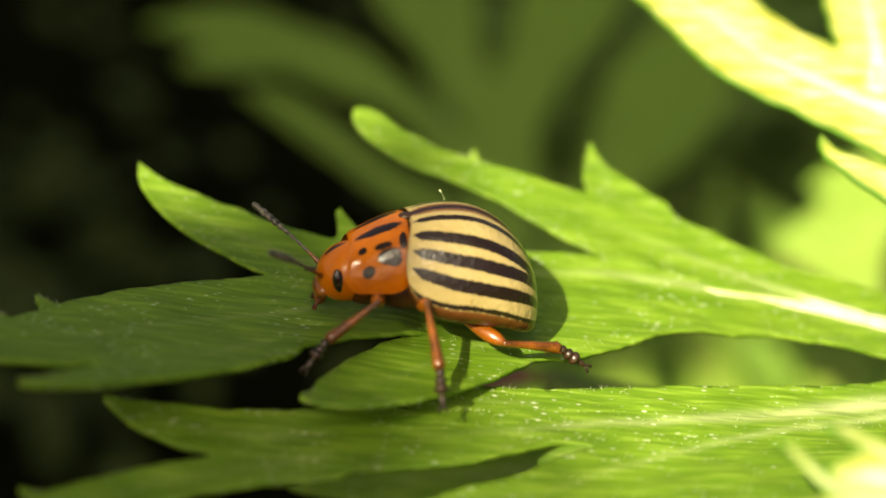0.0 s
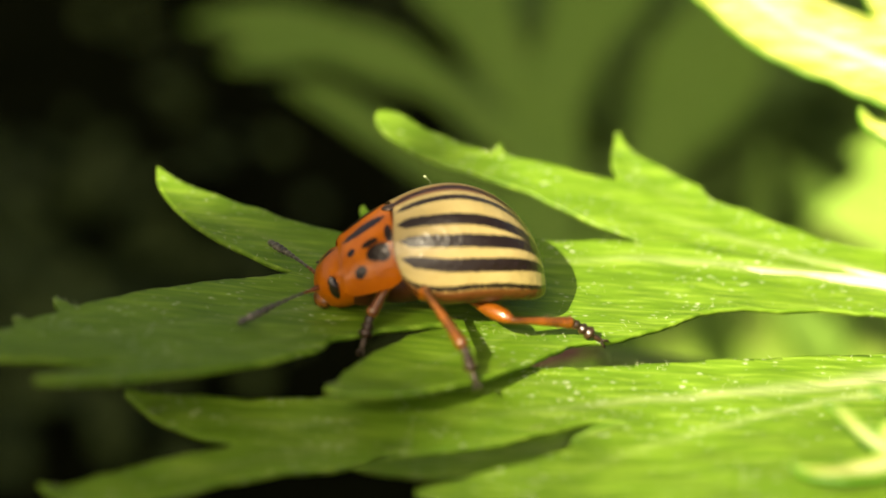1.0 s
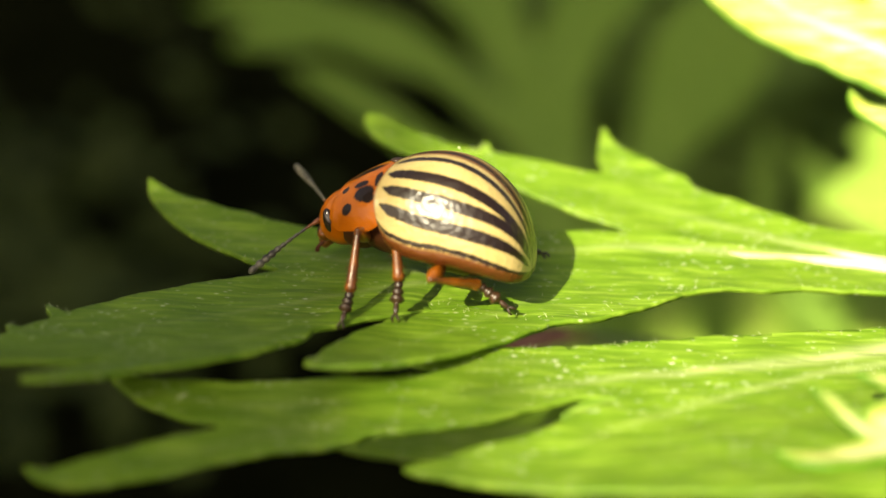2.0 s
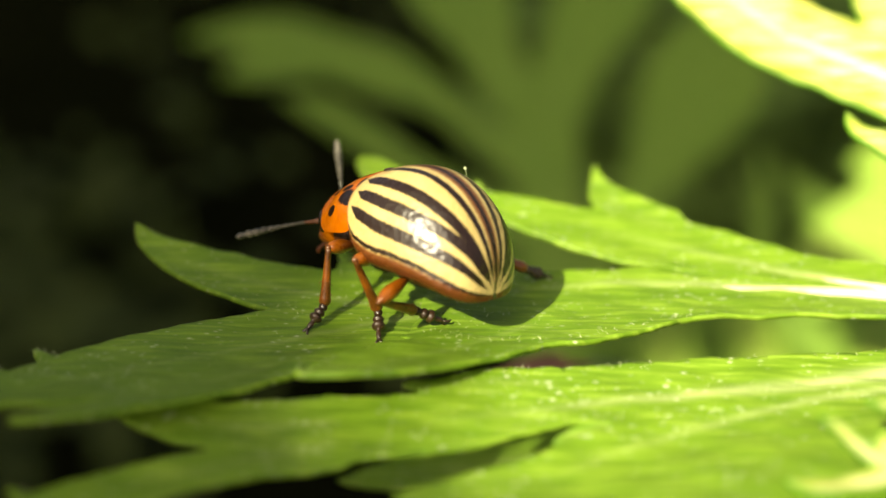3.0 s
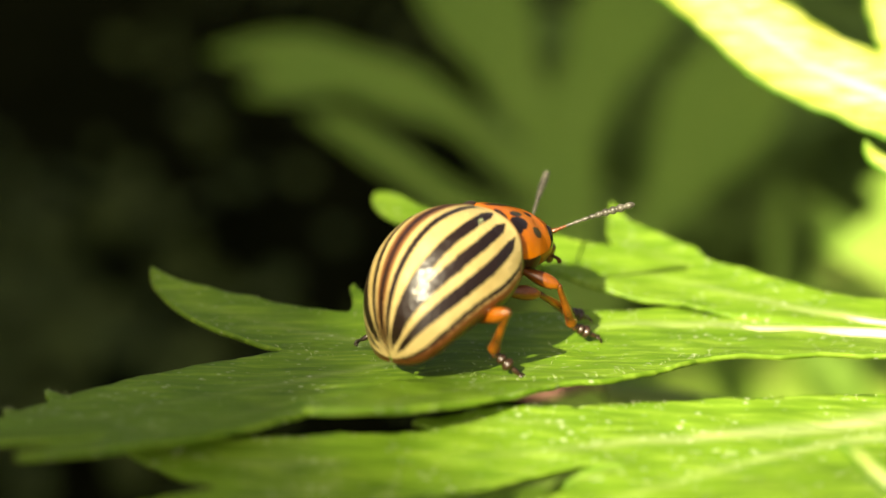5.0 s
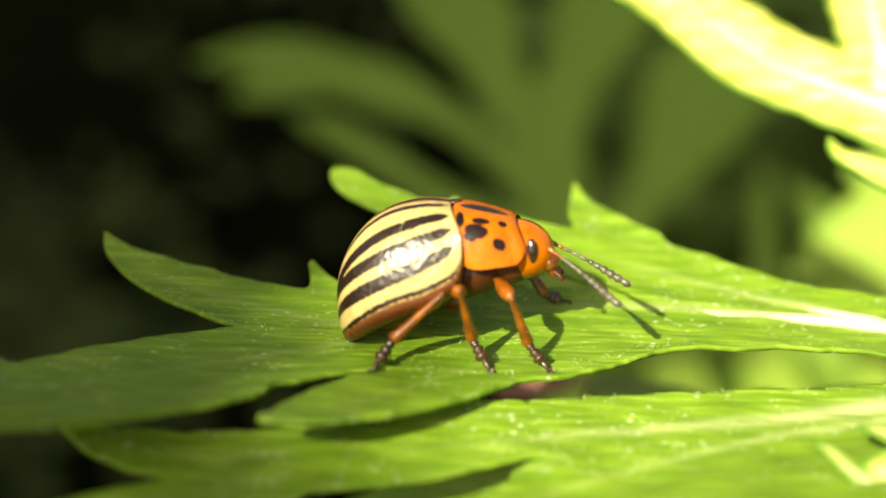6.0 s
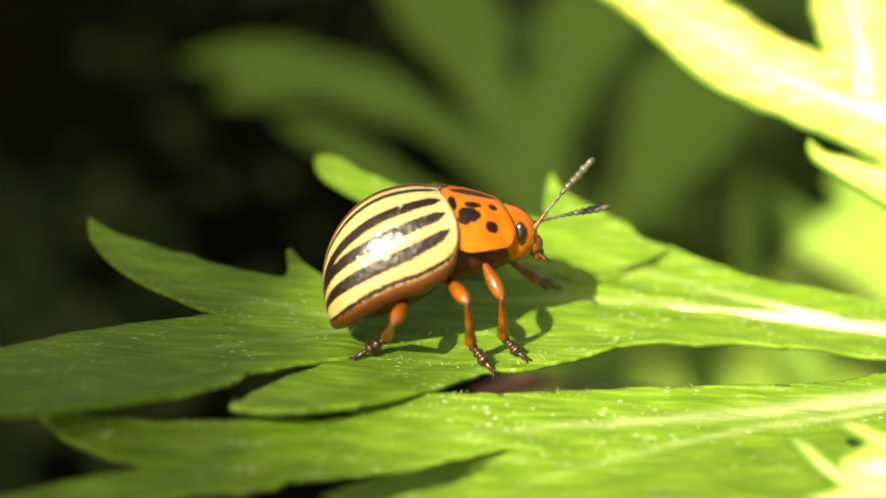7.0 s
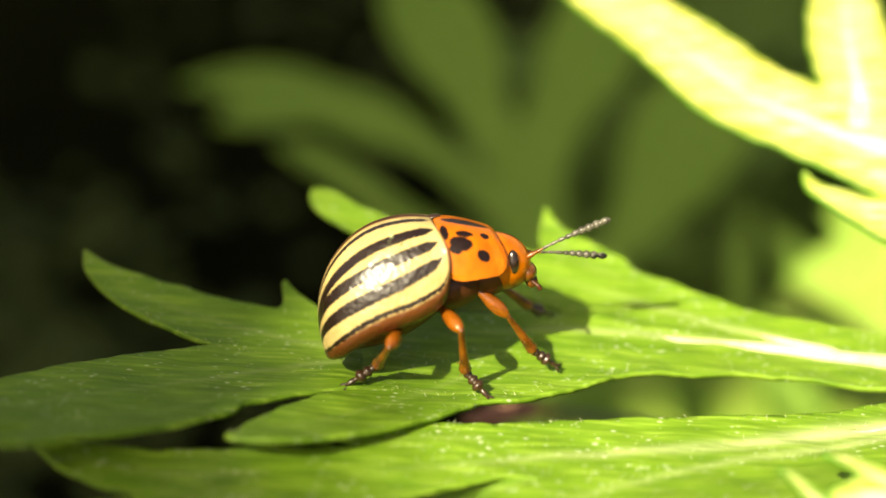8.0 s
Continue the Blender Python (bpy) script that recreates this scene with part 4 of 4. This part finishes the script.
def build_head(parent):
    turn = pose(0, 0, 0, 0, 40, 0)
    bm = bmesh.new()
    ball(bm, (3.88, 0, 2.72), (1.4, 1.4, 1.2), 48, 32, turn)
    ob = part("head", bm, PRONOTUM, parent, "orange head with a dark crown patch")
    marks, warms = [], []
    for v in ob.data.vertices:
        x, y, z = v.co / MM
        marks.append(0.3 * (1 - math.hypot((z - 3.62) / 0.32, y / 0.16)) if x > 4.0 else -1)
        warms.append(0.5 * smooth01((2.0 - z) / 0.6))
    put_values(ob, marks, warms)
    for s in (1, -1):
        eye = bmesh.new()
        ball(eye, (4.36, 1.2 * s, 2.74), (0.25, 0.2, 0.52), 20, 14, pose(0, 0, 0, 0, 14, 0))
        part("eye", eye, EYE, ob, "kidney-shaped black eye")
    bm = bmesh.new()
    ball(bm, (4.86, 0, 1.95), (0.46, 0.8, 0.44), 20, 14, turn)
    ball(bm, (4.94, 0.22, 1.56), (0.28, 0.24, 0.36), 14, 10)
    ball(bm, (4.94, -0.22, 1.56), (0.28, 0.24, 0.36), 14, 10)
    part("mouthparts", bm, LIMB_BROWN, ob, "reddish brown jaws and upper lip")
    for s in (1, -1):
        palp = bmesh.new()
        tube(palp, spline([(4.94, 0.45 * s, 1.54), (5.1, 0.55 * s, 1.34), (5.16, 0.56 * s, 1.2), (5.16, 0.53 * s, 1.08)], 5), [0.08] * 6 + [0.1] * 8 + [0.06, 0.03], 8)
        part("palp", palp, BELLY, ob)


def build_underside(parent):
    bm = bmesh.new()
    ball(bm, (-1.1, 0, 2.25), (2.9, 2.2, 1.3), 40, 24, pose(0, 0, 0, 0, -9, 0))
    part("abdomen", bm, BELLY, parent, "red-brown underside with ring segments")
    bm = bmesh.new()
    ball(bm, (1.5, 0, 2.55), (1.9, 1.75, 1.2), 32, 20)
    ball(bm, (3.2, 0, 2.5), (1.1, 1.45, 1.1), 24, 16)
    part("thorax", bm, BELLY, parent)
    bm = bmesh.new()
    ball(bm, (1.75, 0, 5.36), (0.34, 0.3, 0.12), 16, 10, pose(0, 0, 0, 0, 6, 0))
    part("scutellum", bm, LIMB_DARK, parent)


LEG_PLAN = {  # hip, lengths of thigh, shin and foot, usual stand of the foot
    "front": ((2.6, 0.95, 2.05), (1.8, 2.5, 1.35), (4.9, 3.3)),
    "middle": ((0.95, 1.35, 1.9), (1.95, 2.8, 1.45), (1.4, 4.9)),
    "hind": ((-0.9, 1.5, 1.5), (2.2, 2.8, 1.55), (-3.2, 4.2)),
}


def build_leg(which, parent):
    """Thigh, shin and foot, each along its own x axis from its joint."""
    _, (l1, l2, l3), _ = LEG_PLAN[which]
    bm = bmesh.new()
    n = 14
    tube(bm, [(l1 * i / n, 0, 0) for i in range(n + 1)], [0.12 + 0.2 * math.sin(math.pi * (i / n) ** 1.5) ** 0.8 if i < n else 0.12 for i in range(n + 1)], 14)
    thigh = part("thigh", bm, LIMB, parent, "swollen orange thigh")
    bm = bmesh.new()
    tube(bm, [(l2 * i / n, 0, 0) for i in range(n + 1)], [0.125 + 0.13 * (i / n) ** 1.2 + (0.03 if i == n - 1 else 0) - (0.07 if i == n else 0) for i in range(n + 1)], 12)
    ball(bm, (0, 0, 0), (0.14, 0.14, 0.14), 12, 8)
    for k in range(10):
        a = 2.4 * k
        x = l2 * (0.55 + 0.045 * k)
        tube(bm, [(x, 0.2 * math.cos(a), 0.2 * math.sin(a)), (x + 0.12, 0.34 * math.cos(a), 0.34 * math.sin(a))], [0.018, 0.006], 4)
    shin = part("shin", bm, LIMB_BROWN, parent, "orange-brown shin with fine bristles")
    bm = bmesh.new()
    path, radii, x = [], [], 0.0
    for length, wide in ((0.3, 0.2), (0.26, 0.25), (0.3, 0.3), (0.42, 0.12)):
        length = length * l3 / 1.28
        for k in range(6):
            path.append((x + length * k / 6, 0, 0))
            radii.append(wide * (0.6 + 0.4 * math.sin(math.pi * (k + 0.5) / 6)))
        x += length
    tube(bm, path + [(x, 0, 0)], radii + [0.05], 10)
    foot = part("foot", bm, LIMB_DARK, parent, "dark jointed foot with two claws")
    for s in (1, -1):
        bm = bmesh.new()
        tube(bm, spline([(x - 0.05, 0.03 * s, 0), (x + 0.12, 0.12 * s, 0.03), (x + 0.24, 0.14 * s, -0.06), (x + 0.28, 0.1 * s, -0.16)], 4), [0.06] * 6 + [0.05] * 4 + [0.035, 0.02, 0.012], 6)
        part("claw", bm, LIMB_DARK, foot)
    return thigh, shin, foot


def build_antenna(parent):
    """A feeler along its x axis: a thin stalk of five beads and a thicker club of six."""
    pieces, x = [([], []), ([], [])], 0.0
    for k in range(11):
        length = (0.5, 0.26, 0.42, 0.36, 0.36, 0.3, 0.3, 0.32, 0.32, 0.34, 0.42)[k]
        wide = (0.12, 0.08, 0.07, 0.075, 0.085, 0.105, 0.135, 0.165, 0.18, 0.18, 0.15)[k]
        path, radii = pieces[0 if k < 5 else 1]
        for i in range(6):
            path.append((x, 0, 0.06 * math.sin(x)))
            radii.append(wide * (0.5 + 0.5 * math.sin(math.pi * (i + 0.5) / 6) ** 0.7))
            x += length / 6
    ob = part("antenna", tube(bmesh.new(), pieces[0][0] + pieces[1][0][:1], pieces[0][1] + [0.06], 12), LIMB, parent, "thin beaded feeler, orange-brown at the root")
    for p in ob.data.polygons:
        p.material_index = 1 if p.center.x > 0.8 * MM else 0
    ob.data.materials.append(CLUB)
    part("club", tube(bmesh.new(), pieces[1][0] + [(x, 0, 0.06 * math.sin(x))], pieces[1][1] + [0.04], 12), CLUB, ob, "thicker grey beaded club")
    return ob


beetle = empty("beetle", Matrix(), "round orange beetle with black-striped cream wing cases on a leaf", "beetle")
for s in (1, -1):
    build_elytron(s, beetle)
build_lint(beetle)
build_pronotum(beetle)
build_head(beetle)
build_underside(beetle)
LEGS = {(which, s): build_leg(which, beetle) for which in LEG_PLAN for s in (1, -1)}
FEELERS = {s: build_antenna(beetle) for s in (1, -1)}

BEETLE_SIZE = 0.955
beetle.scale = (BEETLE_SIZE,) * 3

# ---- what moves, and how ----
BEETLE_ROWS = [  # seconds, place on the leaf, heading, nose up, roll
    (0, 0.36, -7.02, -0.99, 184.66, -0.98, 19.88),
    (0.5, -0.69, -6.67, -1.02, 186.14, -3.66, 17.45),
    (1, -0.21, -6.54, -1.24, 187.86, -9.85, 18.72),
    (2.3, -0.12, -5.89, -0.34, 151.8, -6.86, 15.92),
    (2.5, -0.12, -5.77, -0.25, 146.83, -6.48, 15.21),
    (3, -0.68, -5.40, -0.17, 139.23, -5.94, 11.45),
    (3.5, -0.43, -5.07, -0.03, 114.87, -1.36, 3.39),
    (4, 0.26, -5.24, 0.21, 95.82, -0.97, -5.51),
    (4.5, 0.87, -5.76, 0.30, 59.46, 4.60, -12.36),
    (4.7, 1.06, -5.73, 0.26, 55.5, 7.13, -13.59),
    (5.8, 1.92, -5.07, -0.45, 2.0, 21.0, -18.27),
    (6, 2.06, -5.04, -0.59, -1.44, 21.80, -18.42),
    (6.5, 2.37, -5.73, 0.16, 4.06, 17.21, -18.11),
    (7, 2.51, -6.20, 0.54, 10.30, 17.92, -22.54),
    (7.5, 2.42, -5.56, 0.29, 9.40, 18.96, -22.08),
    (8, 2.52, -5.92, 0.42, 9.14, 19.99, -21.92),
]
# where the feet stand on the leaf (millimetres), by leg and second
FOOTHOLDS = {
    ("front", 1): {0: (-4.6, -10.9), 0.5: (-4.6, -10.0), 1: (-3.5, -9.2), 2.3: (-3.7, -9.2), 2.5: (-6.0, -4.2), 3: (-4.8, -6.5), 3.5: (-2.5, -1.9), 7: (8.6, -1.7), 8: (8.4, -1.3)},
    ("middle", 1): {0: (0.4, -12.4), 0.5: (0.4, -12.2), 1: (0.5, -11.8), 2.3: (-2.0, -8.6), 2.5: (-2.3, -9.0), 3: (-2.0, -7.4), 3.5: (-4.4, -6.0), 4: (-4.5, -6.2)},
    ("hind", 1): {0: (6.5, -8.4), 0.5: (6.1, -7.2), 1: (5.7, -8.0), 2.3: (2.2, -8.1), 2.5: (2.3, -8.0), 3: (0.5, -6.2), 3.5: (-0.6, -6.6), 4: (-0.7, -6.6), 4.5: (-3.7, -5.9), 4.7: (-3.7, -5.8)},
    ("front", -1): {2.5: (-2.8, -4.4), 4.5: (6.3, 2.2), 5.8: (6.7, -4.2), 6: (5.7, -7.4), 6.5: (6.2, -7.8), 7: (6.2, -7.1), 7.5: (8.1, -5.1), 8: (8.2, -5.4)},
    ("middle", -1): {4: (5.4, -3.2), 4.5: (5.7, -2.4), 4.7: (6.7, -1.6), 5.8: (3.4, -7.7), 6: (3.4, -7.6), 6.5: (2.6, -9.1), 7: (4.8, -8.3), 7.5: (4.7, -7.5), 8: (4.8, -7.9)},
    ("hind", -1): {2.5: (5.8, -0.0), 3: (5.2, -1.7), 3.5: (4.9, -1.8), 4: (2.6, -4.2), 4.5: (3.3, -7.1), 4.7: (2.9, -7.0), 5.8: (-0.8, -8.4), 6: (-1.0, -8.2), 6.5: (-0.8, -7.9), 7: (-0.5, -7.9), 7.5: (-0.7, -7.6), 8: (-0.7, -7.7)},
}
# which way the feelers point, in the beetle's own space
FEELER_WAYS = {
    1: [(0, 0.6, 0.6, 0.5), (0.5, 0.75, 0.6, -0.3), (1, 0.85, 0.53, -0.03), (2.3, 0.51, 0.65, -0.57), (2.5, 0.76, 0.64, -0.06), (3, 0.6, 0.75, -0.22), (3.5, 0.36, 0.59, 0.73), (4, 0.87, 0.3, 0.5),
        (4.5, 0.88, 0.3, -0.1), (4.7, 0.84, 0.43, 0.33), (5.8, 0.89, -0.02, 0.46), (6, 0.73, -0.13, -0.67), (6.5, 0.92, 0.09, -0.38), (7, 0.96, 0.25, -0.11), (7.5, 0.88, 0.48, -0.07), (8, 0.92, 0.18, -0.36)],
    -1: [(0, 0.81, -0.4, 0.54), (0.5, 0.7, -0.5, 0.5), (1, 0.52, -0.84, 0.17), (2.3, 0.73, -0.52, 0.44), (2.5, 0.15, -0.55, 0.85), (3, 0.48, -0.33, 0.82), (3.5, 0.6, -0.6, 0.4), (4, 0.3, -0.86, 0.52),
         (4.5, 0.47, -0.7, 0.54), (4.7, 0.51, -0.85, 0.13), (5.8, 0.96, -0.28, 0.07), (6, 0.59, -0.38, -0.71), (6.5, 0.7, 0.05, 0.72), (7, 0.81, -0.06, 0.58), (7.5, 0.69, -0.01, 0.72), (8, 0.96, -0.23, 0.19)],
}


def beetle_on_leaf(row):
    _, x, y, z, heading, nose, roll = row
    turn = Matrix.Rotation(radians(heading), 4, "Z") @ Matrix.Rotation(-radians(nose), 4, "Y") @ Matrix.Rotation(radians(roll), 4, "X")
    return Matrix.Translation(Vector((x, y, z)) * MM) @ turn @ Matrix.Translation((0, 0, 0.09 * MM))


def limb(start, end, rest):
    """A pose whose x axis runs from start to end, turned as little as may be from the rest direction."""
    rest = Vector(rest).normalized()
    base = Vector((1, 0, 0)).rotation_difference(rest)
    m = (rest.rotation_difference((end - start).normalized()) @ base).to_matrix().to_4x4()
    m.translation = start
    return m


def foothold(which, side, t):
    """Where a foot stands on the leaf (x, y) and how far it is lifted on its way to the next stand."""
    def stand_at(row):
        hold = FOOTHOLDS[which, side].get(row[0])
        if hold is None:
            x, y = LEG_PLAN[which][2]
            at = beetle_on_leaf(row) @ (Vector((x, y * side, 0.3)) * MM)
            hold = (at.x / MM, at.y / MM)
        return Vector(hold)

    k = max(i for i, row in enumerate(BEETLE_ROWS) if row[0] <= t)
    here = stand_at(BEETLE_ROWS[k])
    if k == len(BEETLE_ROWS) - 1:
        return here, 0.0
    there = stand_at(BEETLE_ROWS[k + 1])
    w = (t - BEETLE_ROWS[k][0]) / (BEETLE_ROWS[k + 1][0] - BEETLE_ROWS[k][0])
    return here.lerp(there, smooth01(w)), min((there - here).length * 0.3, 0.7) * math.sin(math.pi * w)


def leg_poses(which, side, on_leaf, t):
    """Poses of thigh, shin and foot in the beetle's space, with the foot on the leaf."""
    hip, (l1, l2, l3), stand = LEG_PLAN[which]
    hip = Vector((hip[0], hip[1] * side, hip[2])) * MM
    hold, lifted = foothold(which, side, t)
    back = (on_leaf @ Matrix.Scale(BEETLE_SIZE, 4)).inverted()
    spot = Vector((hold[0], hold[1], upper_height(0, hold[1]) + 0.2 + lifted)) * MM
    tip = back @ (bend_pose(2, t) @ spot if hold[0] < -1.0 and hold[1] > -8.5 else spot)
    up = (back.to_3x3() @ Vector((0, 0, 1))).normalized()
    l1, l2, l3 = l1 * MM, l2 * MM, l3 * MM
    out = tip - hip
    out = (out - up * out.dot(up)).normalized()
    far = 0.97 * (l1 + l2)
    ankle = tip - out * l3 * 0.8 + up * l3 * 0.45
    reach = ankle - hip
    if reach.length > far:
        ankle = hip + reach.normalized() * far
        reach = ankle - hip
    near = l2 - 0.55 * l1
    if reach.length < near:
        ankle = hip + (reach + out * (near - reach.length)).normalized() * near
        reach = ankle - hip
    toe = ankle + (tip - ankle).normalized() * l3
    d = reach.length
    a = (l1 * l1 - l2 * l2 + d * d) / (2 * d)
    h = math.sqrt(max(l1 * l1 - a * a, 0.0))
    bend = (0.0 if which == "hind" else 0.5) * up + 0.2 * out + Vector((0.0, 0.9 * side, 0.0))
    bend = (bend - reach.normalized() * bend.dot(reach.normalized())).normalized()
    knee = hip + reach.normalized() * a + bend * h
    rest = (0, side, -0.3)
    return limb(hip, knee, rest), limb(knee, ankle, rest), limb(ankle, toe, rest)


def motions():
    # the unseen shading branch sways aside and lets more sun on to the beetle
    rows = [(t, Matrix.Translation((SUN_SIDE * aside + SUN_OVER * rise) * MM)) for t, aside, rise in ((0, 0.0, 1.2), (1.2, 0.0, 0.5), (2.3, -3.6, 1.2), (3.5, -6.0, 2.1), (8, -6.0, 1.9))]
    walk(branch, rows)
    rest = forked_leaf.matrix_world.copy()
    walk(forked_leaf, [(t, Matrix.Translation((x * MM, 0, z * MM)) @ rest) for t, x, z in ((0, 0, 0), (1, 0, 0), (2.5, 0.5, -0.15), (4.5, 0.6, -0.2), (6, 1.1, -0.4), (8, 1.1, -0.4))])
    times = [0.125 * k for k in range(65)]
    walk(main_leaf, [(t, mmpose(*row_at(LEAF_ROWS, t)[1:])) for t in times])
    for number, ob in enumerate(leaf_parts):
        walk(ob, [(t, bend_pose(number, t)) for t in times])
    walk(beetle, [(t, mmpose(*row_at(LEAF_ROWS, t)[1:]) @ beetle_on_leaf(row_at(BEETLE_ROWS, t))) for t in times])
    for (which, side), pieces in LEGS.items():
        rows = [[], [], []]
        for t in times:
            for k, m in enumerate(leg_poses(which, side, beetle_on_leaf(row_at(BEETLE_ROWS, t)), t)):
                rows[k].append((t, m))
        for piece, r in zip(pieces, rows):
            walk(piece, r)
    for side, ob in FEELERS.items():
        root = Vector((4.95, 0.62 * side, 2.62)) * MM
        walk(ob, [(t, limb(root, root + Vector(row_at(FEELER_WAYS[side], t)[1:]), (1, 0.3 * side, 0))) for t in times])


motions()
